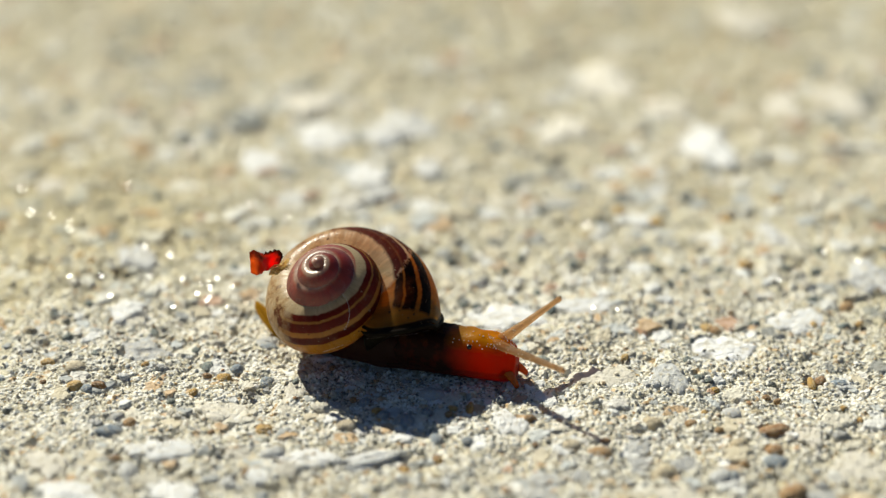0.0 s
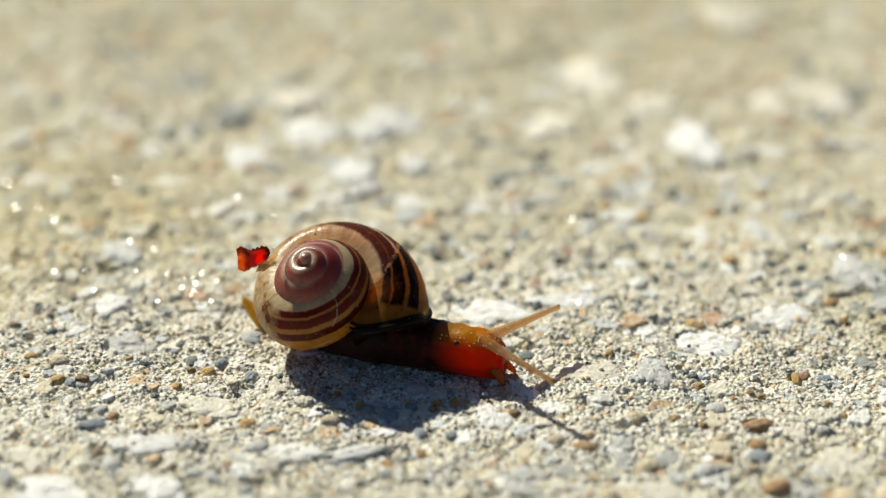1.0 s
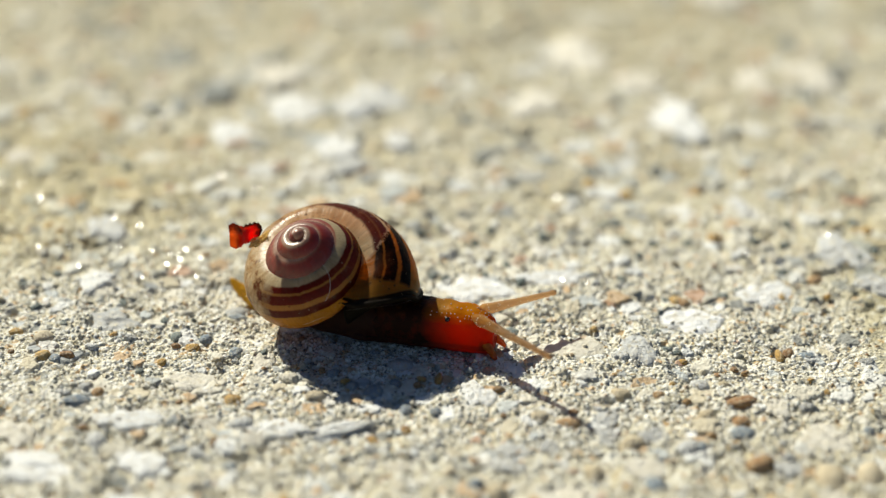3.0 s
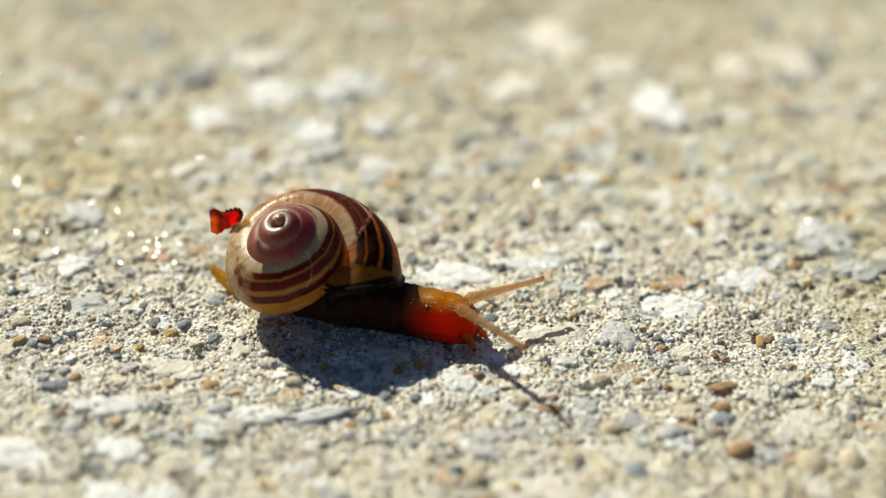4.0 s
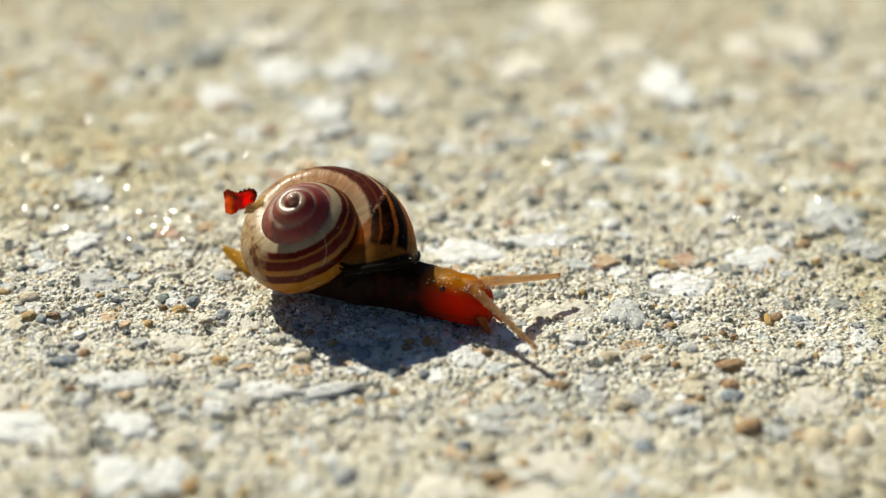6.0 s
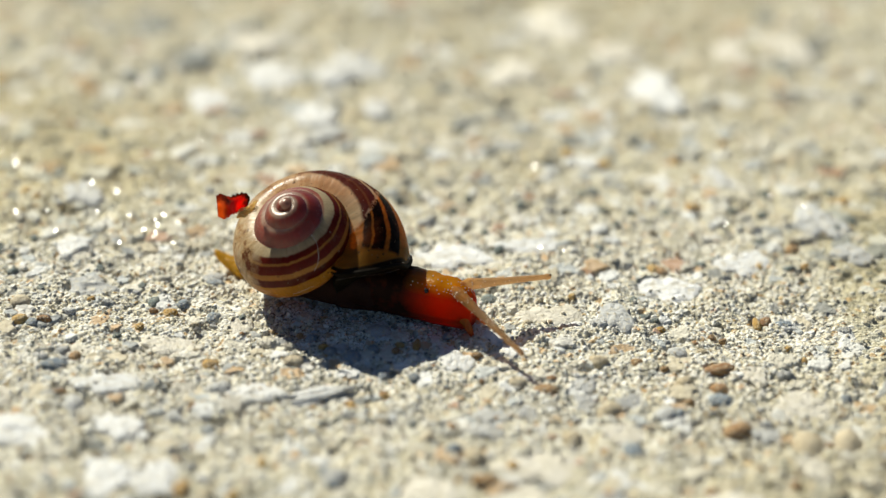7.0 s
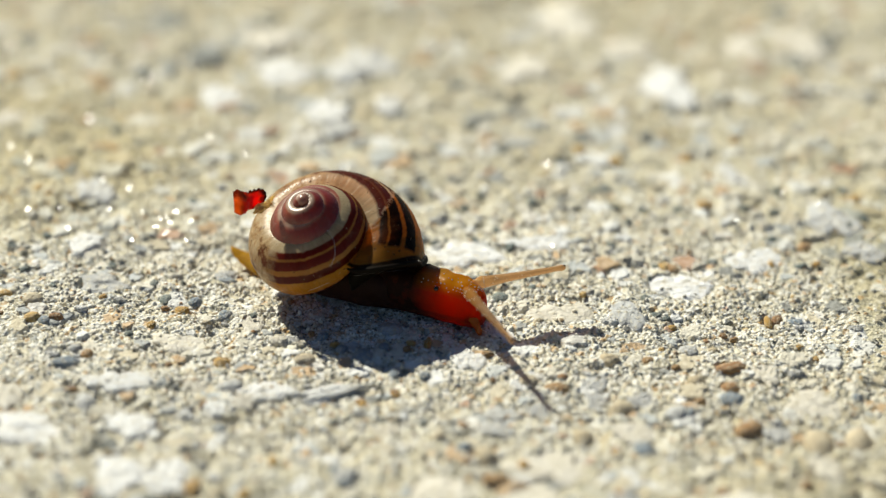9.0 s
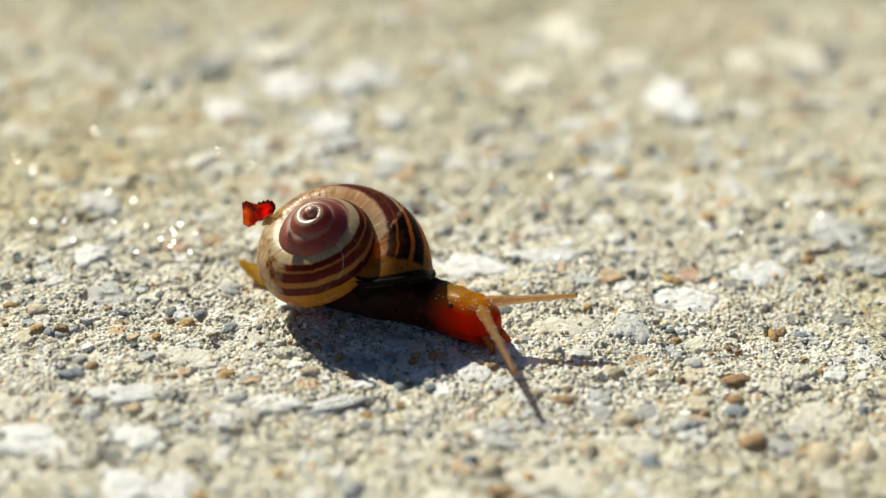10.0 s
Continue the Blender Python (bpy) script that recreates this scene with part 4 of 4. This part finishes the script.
def snail_shell():
    bm = bmesh.new()
    turns, steps, sides = TURNS, 330, 64
    along, across = bm.verts.layers.float.new("along"), bm.verts.layers.float.new("across")
    rings = []
    for i in range(steps + 1):
        s = -turns * (1 - i / steps) ** 1.15
        flare = 1.0 + 0.035 * max(0.0, 1 + s / 0.03) ** 2 if s > -0.03 else math.sqrt(max(0.0004, min(1.0, 1 - (1 - (s + turns) / 0.3) ** 2))) if s < 0.3 - turns else 1.0
        ring = []
        for k in range(sides):
            phi = 2 * math.pi * k / sides - math.pi
            v = bm.verts.new(whorl(s, phi, flare * (1 + 0.002 * math.sin(s * 190) + 0.01 * noise.noise(Vector((s * 30, phi, 3))))) * MM)
            v[along] = s
            v[across] = max(0.0, min(1.0, (math.degrees(phi) + 90) / 180)) if abs(phi) <= math.pi / 2 else (1.0 if phi > 0 else 0.0)
            ring.append(v)
        rings.append(ring)
    for a, b in zip(rings, rings[1:]):
        for i in range(sides):
            j = (i + 1) % sides
            bm.faces.new((a[i], a[j], b[j], b[i]))
    g, high = coil(-TURNS)
    tip = bmesh.ops.create_icosphere(bm, subdivisions=3, radius=0.75 * MM)["verts"]  # the rounded first chamber
    bmesh.ops.translate(bm, verts=tip, vec=(FRAME @ Vector((0.95 * (1 - g / GROWTH**EARLY), 0, high + 0.2)) - SHELL_MID) * MM)
    for v in tip:
        v[along], v[across] = -3.6, 0.88
    bmesh.ops.recalc_face_normals(bm, faces=bm.faces)
    ob = part("shell", bm, SHELL, snail, "glossy cream shell with dark red-brown spiral bands")
    ob.location = SHELL_MID * MM
    lip = bmesh.new()
    rim = [whorl(0.006, radians(d), 1.02) * MM for d in range(-105, 84, 4)]
    tube(lip, rim, [0.32 * MM * min(1.0, 0.25 + 0.25 * min(k, len(rim) - 1 - k)) for k in range(len(rim))], 10)
    part("lip", lip, LIP, ob, "dark brown thickened shell lip")
    plug = bmesh.new()
    rings = [[whorl(sv, 2 * math.pi * k / 40, gv * (1 - 0.55 * max(0.0, math.sin((k - 7) / 18 * math.pi)))) * MM for k in range(40)] for sv, gv in ((-0.05, 0.93), (-0.01, 0.94), (0.006, 0.86), (0.014, 0.6), (0.016, 0.2))]
    loft(plug, rings)
    part("mantle", plug, MANTLE, ob, "black-brown mantle collar in the shell mouth")
    return ob


shell = snail_shell()


def body_rings(sections, sides=28, lumps=0.12):
    """Cross sections of the soft body: x, y, half width, height, lift."""
    rings = []
    for x, y, half, high, lift in sections:
        ring = []
        for k in range(sides):
            a = 2 * math.pi * k / sides
            c, s = math.cos(a), math.sin(a)
            w = half * (1.18 if s < -0.3 else 1.0) * (abs(c) ** 0.8) * (1 if c > 0 else -1)
            z = high * (0.35 + 0.65 * max(0, s) ** 0.75) if s > 0 else high * 0.35 * (1 + s) ** 0.8
            wob = lumps * noise.noise(Vector((x * 0.7, c * 2, s * 2)))
            ring.append(Vector((x, y + w * (1 + wob), lift + z * (1 + wob))) * MM)
        rings.append(ring)
    return rings


def fill(sections, per=5):
    """Adds smooth sections between those given."""
    out = []
    pts = np.array(sections, float)
    for i in range(len(pts) - 1):
        p0, p1, p2, p3 = pts[max(i - 1, 0)], pts[i], pts[i + 1], pts[min(i + 2, len(pts) - 1)]
        for k in range(per):
            t = k / per
            out.append(0.5 * (2 * p1 + (p2 - p0) * t + (2 * p0 - 5 * p1 + 4 * p2 - p3) * t * t + (3 * p1 - p0 - 3 * p2 + p3) * t**3))
    out.append(pts[-1])
    return [tuple(max(v, 0.05) if n in (2, 3) else v for n, v in enumerate(row)) for row in out]


NECK = Vector((8.0, 2.5, 0.0))


def beads(places, parent):
    """Pale beads added for the glints of wet, warty skin: places and the ways out of the skin."""
    bm = bmesh.new()
    rnd = random.Random(5)
    for at, out in places:
        made = bmesh.ops.create_icosphere(bm, subdivisions=1, radius=rnd.uniform(0.05, 0.1) * MM)["verts"]
        bmesh.ops.translate(bm, verts=made, vec=at + out * 0.02 * MM)
    return part("glint_beads", bm, BEAD, parent, "pale beads for the glints on wet warty skin")


def snail_body():
    foot = bmesh.new()
    loft(foot, body_rings(fill([(-9.5, 3.2, 1.5, 1.6, -0.2), (-6, 2.9, 2.6, 2.8, -0.2), (-1, 2.6, 3.3, 4.6, -0.2), (4, 2.4, 3.7, 5.6, -0.2), (6.5, 2.4, 3.4, 5.2, -0.2), (9, 2.5, 2.6, 4.5, -0.2), (11.5, 2.5, 2.1, 3.6, -0.2), (13.5, 2.5, 1.1, 2.2, -0.2)])))
    part("foot", foot, FOOT, snail, "dark amber fleshy foot")
    tail = bmesh.new()
    loft(tail, body_rings([(x + 10, y - 3.3, h, t, l) for x, y, h, t, l in fill([(-14.2, 3.5, 0.2, 0.4, 2.2), (-13.8, 3.5, 0.55, 0.9, 1.5), (-12.4, 3.45, 0.95, 1.3, 0.45), (-10.5, 3.3, 1.5, 1.6, -0.15), (-8, 3.1, 2.0, 2.0, -0.2), (-6, 3.0, 1.6, 1.4, -0.2)])], 20))
    tip = part("tail", tail, TAIL, snail, "yellow pointed tail tip")
    tip.location = Vector((-10, 3.3, 0)) * MM
    head = bmesh.new()
    rows = [(1.0, 2.5, 2.6, 4.2, -0.2), (3.5, 2.5, 3.4, 5.4, -0.2), (6.5, 2.5, 3.5, 5.6, -0.2), (9, 2.6, 3.2, 5.6, -0.2), (12, 2.8, 2.9, 5.6, -0.2), (15, 3.0, 2.6, 5.7, -0.2), (17.3, 3.1, 2.3, 5.75, -0.2), (19, 3.1, 1.9, 5.4, -0.1), (20.0, 3.1, 1.5, 4.5, 0.1), (20.5, 3.1, 0.8, 3.4, 0.6)]
    loft(head, body_rings([(x - NECK.x, y - NECK.y, h, t, l) for x, y, h, t, l in fill(rows)], 36, 0.05))
    shade, crest = head.verts.layers.float.new("front"), head.verts.layers.float.new("crest")
    for v in head.verts:
        # front falls off behind and near the sole, carrying the painted shade
        v[shade] = max(0.0, min(1.0, (v.co.x / MM + NECK.x - 11.9 - 1.2 * max(0.0, 2.5 - v.co.z / MM)) / 4.7))
        v[shade] *= max(0.0, min(1.0, 0.12 + v.co.z / MM / 2.1))
        # crest rises with height and carries the painted sunlit top
        v[crest] = max(0.0, min(1.0, (v.co.z / MM - 4.1) / 1.2))
    wet = [(v.co.copy(), v.normal.copy()) for v in head.verts if v[crest] > 0.4 and v.co.x / MM + NECK.x > 12.9]
    ob = part("head", head, SKIN, snail, "translucent orange-red neck and head")
    ob.location = NECK * MM
    for side in (-1, 1):
        feeler = bmesh.new()
        tube(feeler, [Vector(p) * MM for p in ((11.2, 0.5 + side * 0.9, 1.9), (12.2, 0.5 + side * 1.2, 1.4), (13.0, 0.5 + side * 1.5, 0.6), (13.3, 0.5 + side * 1.6, 0.2))], [r * MM for r in (0.7, 0.5, 0.36, 0.22)], 10)
        part("lower_tentacle", feeler, FEELER, ob, "short orange mouth feeler")
    random.Random(12).shuffle(wet)
    beads(wet[:62], ob)
    spot = bmesh.new()
    bmesh.ops.create_icosphere(spot, subdivisions=2, radius=0.32 * MM)
    bmesh.ops.translate(spot, verts=spot.verts, vec=Vector((7.4, -1.75, 4.75)) * MM)
    part("pore", spot, EYE, ob, "small black wet spot on the neck")
    return ob, tip


head, tail = snail_body()


def eye_stalk(length):
    """A long feeler along x that ends at the origin with the eye."""
    bm = bmesh.new()
    xs = [-length, -length * 0.9, -length * 0.78, -length * 0.6, -length * 0.4, -length * 0.2, -0.9, -0.45, -0.12, 0.05]
    rs = [0.3, 0.74, 0.62, 0.49, 0.4, 0.34, 0.3, 0.37, 0.3, 0.1]
    tube(bm, [Vector((x, 0, 0)) * MM for x in xs], [r * MM for r in rs], 14)
    ob = part("eye_tentacle", bm, TENTACLE, snail, "long pale amber eye stalk")
    rnd = random.Random(9)
    wet = []
    for _ in range(55):
        x, a = -length * (0.88 - 0.8 * rnd.random() ** 2.2), rnd.uniform(0, 2 * math.pi)
        out = Vector((0, math.cos(a), math.sin(a)))
        wet.append(((Vector((x, 0, 0)) + out * float(np.interp(x, xs, rs))) * MM, out))
    beads(wet, ob)
    eye = bmesh.new()
    bmesh.ops.create_icosphere(eye, subdivisions=2, radius=0.16 * MM)
    bmesh.ops.translate(eye, verts=eye.verts, vec=Vector((-0.1, 0, 0.2)) * MM)
    part("eye", eye, EYESPOT, ob, "tiny dark eye")
    return ob


far_stalk = eye_stalk(11.4)
near_stalk = eye_stalk(13.3)


def stuck_leaf():
    """A curled scrap of red leaf stuck to the back of the shell by a straw fibre."""
    bm = bmesh.new()
    rnd = random.Random(4)
    n, m = 30, 14
    at = [0, 0.12, 0.3, 0.42, 0.6, 0.8, 0.92, 1]
    upper = [1.15, 1.3, 1.0, 1.0, 1.2, 1.25, 1.05, 0.45]
    lower = [-1.4, -2.0, -1.7, -1.1, -1.0, -0.85, -0.5, 0.05]
    grid = []
    for i in range(n + 1):
        u = i / n
        hi, lo = np.interp(u, at, upper), np.interp(u, at, lower)
        hi += (0.15 if i % 4 < 2 else -0.05) * (0.45 < u < 0.95) + 0.1 * (rnd.random() - 0.5)
        lo += 0.12 * (rnd.random() - 0.5)
        row = []
        for j in range(m + 1):
            v = j / m
            z = lo + (hi - lo) * v
            x = 4.0 * (u - 0.5) + 0.12 * (v - 0.5) * (1 - u)
            y = 0.6 * math.sin(u * 7.0 + 0.6) - 0.5 * (v - 0.5) ** 2 + 0.35 * noise.noise(Vector((u * 3, v * 3, 0))) - 0.5 * max(0.0, v - 0.8) * (u > 0.45)
            row.append(bm.verts.new(Vector((x, y, z)) * MM))
        grid.append(row)
    for i in range(n):
        for j in range(m):
            bm.faces.new((grid[i][j], grid[i + 1][j], grid[i + 1][j + 1], grid[i][j + 1]))
    ob = part("stuck_leaf", bm, LEAF, shell, "curled scrap of translucent red leaf")
    thick = ob.modifiers.new("thickness", "SOLIDIFY")
    thick.thickness = 0.1 * MM
    ob.scale = (0.95,) * 3
    return ob


def in_shell(x, y, z):
    """A place of the first moment, in world millimetres, in the shell's space."""
    return (pose(0, 0, 0, 0, 0, -HEADING) @ Vector((x - ROOT[0], y - ROOT[1], z)) - SHELL_MID) * MM


leaf = stuck_leaf()
leaf.location = in_shell(-10.9, 0.6, 13.5)
leaf.rotation_euler = (radians(-12), radians(-6), radians(-HEADING))
fibre = bmesh.new()
strand = random.Random(12)
for k in range(10):
    j = 0.13 * (k - 4.5)
    curl = [strand.uniform(-0.32, 0.32) for _ in range(14)]
    line = [in_shell(-10.4 + 0.4 * i + 0.5 * curl[i], -0.55 - 0.12 * i + 0.4 * j + curl[i + 7], 12.55 + 0.27 * i + j * (0.3 + 0.09 * i) + 0.8 * curl[6 - i]) for i in range(7)]
    tube(fibre, line, [0.07 * MM, 0.1 * MM, 0.1 * MM, 0.09 * MM, 0.09 * MM, 0.07 * MM, 0.04 * MM], 6)
part("fibre", fibre, FIBRE, shell, "tuft of straw-yellow fibre")

# fine threads of slime and web on the shell, in the shell's space
for label, radius, points in (
        ("curled pale thread", 0.017, [(-1.78, -4.25, 1.36), (-1.32, -3.95, 1.86), (-0.63, -3.55, 2.13), (0.14, -3.2, 2.0), (1.11, -3.42, 1.65), (1.88, -3.88, 0.97), (2.28, -4.32, -0.07), (2.27, -4.75, -1.18), (1.90, -5.15, -2.07)]),
        ("short pale thread", 0.03, [(0.37, -2.1, 2.6), (0.70, -1.84, 2.67), (1.13, -1.87, 2.67), (1.47, -1.64, 2.76)]),
        ("web thread under the shell", 0.014, [(-3.4, -4.2, -7.2), (-2.0, -4.7, -6.4), (-0.22, -5.35, -5.2), (1.70, -5.0, -4.2)]),
        ("web thread along the lip", 0.003, [(4.2, -4.75, -3.1), (5.01, -4.6, -2.9), (7.37, -3.5, -2.7), (9.73, -2.3, -2.6), (10.86, -0.6, -2.7)])):
    thread = bmesh.new()
    pts = [Vector(p) for p in points]
    fine = [pts[i].lerp(pts[i + 1], k / 4) for i in range(len(pts) - 1) for k in range(4)] + [pts[-1]]
    for _ in range(3):
        fine = [fine[0]] + [(fine[i - 1] + 2 * fine[i] + fine[i + 1]) / 4 for i in range(1, len(fine) - 1)] + [fine[-1]]
    tube(thread, [p * MM for p in fine], [radius * MM] * len(fine), 6)
    part("thread", thread, THREAD, shell, label)

# ---------------------------------------------------------------- what moves
# seconds; the snail's creep along x and y in millimetres; the shell's lift and its rocking about x, y and z in degrees
CREEP = [
    (0.0, 0.00, 0.00, 0.00, 0.0, 0.0, 0.0), (0.5, 0.23, -0.13, -0.02, 0.2, -0.3, 0.0), (1.0, 0.41, -0.20, -0.05, 0.8, -0.6, 0.1), (1.5, 0.62, -0.32, -0.04, 0.6, -0.6, 0.6),
    (2.0, 0.88, -0.41, -0.01, -1.6, -0.2, 1.3), (2.5, 1.08, -0.46, -0.02, -3.0, 0.1, 1.8), (2.7, 1.15, -0.48, -0.03, -3.2, 0.1, 1.8), (3.8, 1.43, -0.61, -0.06, -3.5, 0.2, 1.7),
    (4.0, 1.49, -0.64, -0.06, -3.6, 0.2, 1.7), (4.5, 1.68, -0.71, -0.07, -4.1, 0.1, 1.9), (5.0, 1.88, -0.77, -0.09, -3.4, -0.3, 2.1), (5.5, 2.06, -0.88, -0.12, -3.1, -0.7, 2.0),
    (6.0, 2.20, -0.98, -0.17, -2.1, -1.3, 1.5), (6.2, 2.25, -1.00, -0.18, -1.9, -1.4, 1.4), (7.3, 2.48, -1.03, -0.21, -1.7, -1.5, 1.3), (7.5, 2.53, -1.03, -0.22, -1.9, -1.5, 1.4),
    (8.0, 2.67, -1.00, -0.22, -2.8, -1.3, 1.7), (8.5, 2.78, -0.94, -0.19, -3.6, -0.9, 1.8), (9.0, 2.95, -0.88, -0.18, -4.6, -0.5, 1.8), (9.5, 3.14, -0.88, -0.18, -5.1, -0.2, 1.6),
    (10.0, 3.34, -0.96, -0.19, -5.4, 0.0, 1.3)]
# seconds, the head's turn in degrees and its reach forward in millimetres
HEAD = [
    (0.0, -3.1, 0.0), (0.5, -3.6, 0.0), (1.0, -5.0, 0.1), (1.5, -4.3, 0.4), (2.0, -2.0, 0.3), (2.5, -0.5, -0.2), (2.7, -0.8, -0.3), (3.8, -5.5, -0.3), (4.0, -6.5, -0.1), (4.5, -7.6, -0.1), (5.0, -9.5, 0.2),
    (5.5, -9.6, 0.3), (6.0, -10.2, 0.3), (6.2, -10.4, 0.2), (7.3, -11.0, -1.1), (7.5, -11.0, -1.3), (8.0, -10.6, -1.6), (8.5, -12.0, -1.5), (9.0, -14.6, -1.2), (9.5, -18.6, -1.0), (10.0, -17.6, 0.0)]
# seconds, then the tips of the far and the near eye stalk in the snail's space (millimetres)
TIPS = [
    (0.0, 22.8, 12.0, 6.5, 27.8, -2.6, 5.9), (0.5, 23.9, 11.6, 5.9, 28.6, -3.3, 5.1), (1.0, 24.2, 11.8, 5.1, 28.3, -3.7, 4.6), (1.5, 24.4, 12.2, 4.9, 28.9, -3.3, 4.2),
    (2.0, 24.8, 11.5, 4.2, 28.9, -3.0, 4.2), (2.5, 24.7, 11.8, 4.1, 28.8, -2.9, 4.7), (2.7, 24.7, 12.0, 4.1, 29.2, -3.3, 5.1), (3.8, 25.8, 10.7, 4.9, 28.8, -6.0, 5.7),
    (4.0, 25.7, 11.2, 4.7, 28.7, -5.8, 5.6), (4.5, 26.1, 10.9, 4.2, 28.5, -5.4, 5.1), (5.0, 26.0, 11.0, 3.7, 28.6, -5.2, 4.1), (5.5, 26.3, 10.2, 3.4, 28.4, -4.7, 3.3),
    (6.0, 26.4, 9.6, 3.2, 28.2, -5.4, 2.4), (6.2, 26.4, 9.1, 3.3, 28.0, -5.4, 2.2), (7.3, 26.9, 7.7, 4.9, 27.6, -6.2, 2.6), (7.5, 27.0, 7.2, 5.1, 27.2, -6.3, 2.8),
    (8.0, 26.5, 8.1, 5.7, 27.0, -6.7, 3.7), (8.5, 26.1, 8.8, 5.9, 26.8, -7.8, 5.1), (9.0, 26.7, 7.5, 5.9, 25.7, -9.5, 5.5), (9.5, 28.1, 4.3, 5.9, 25.5, -10.8, 4.9),
    (10.0, 28.0, 4.6, 5.7, 25.5, -11.2, 4.1)]


def head_pose(turn, reach):
    return pose(NECK.x * MM, NECK.y * MM, 0, 0, 0, turn) @ pose(reach * MM, 0, 0)


def stalk_pose(tip, root):
    """The eye at tip, the stalk's foot towards root."""
    d = Vector(tip) - Vector(root)
    return Matrix.Translation(Vector(tip) * MM) @ d.to_track_quat("X", "Z").to_matrix().to_4x4()


def motions():
    walk(snail, [(t, pose((ROOT[0] + x) * MM, (ROOT[1] + y) * MM, 0, 0, 0, HEADING)) for t, x, y, *_ in CREEP])
    back = pose(0, 0, 0, 0, 0, -HEADING)
    walk(shell, [(t, Matrix.Translation((SHELL_MID + Vector((0, 0, lift))) * MM) @ back @ pose(0, 0, 0, rx, ry, rz) @ back.inverted()) for t, _, _, lift, rx, ry, rz in CREEP])
    walk(head, [(t, head_pose(turn, reach)) for t, turn, reach in HEAD])
    walk(tail, [(t, pose(-10 * MM, 3.3 * MM, 0, 0, lift, 0)) for t, lift in ((0.0, 14), (1.0, 13), (2.5, 6), (4.0, 0), (5.5, -5), (7.5, -6), (10.0, -5))])
    rows_far, rows_near = [], []
    for (t, *tips), (_, turn, reach) in zip(TIPS, HEAD):
        m = head_pose(turn, reach)
        root_far = m @ (Vector((10.6, 1.4, 5.0)) * MM) / MM
        root_near = m @ (Vector((10.6, -0.2, 4.9)) * MM) / MM
        rows_far.append((t, stalk_pose(tips[:3], root_far)))
        rows_near.append((t, stalk_pose(tips[3:], root_near)))
    walk(far_stalk, rows_far)
    walk(near_stalk, rows_near)


motions()
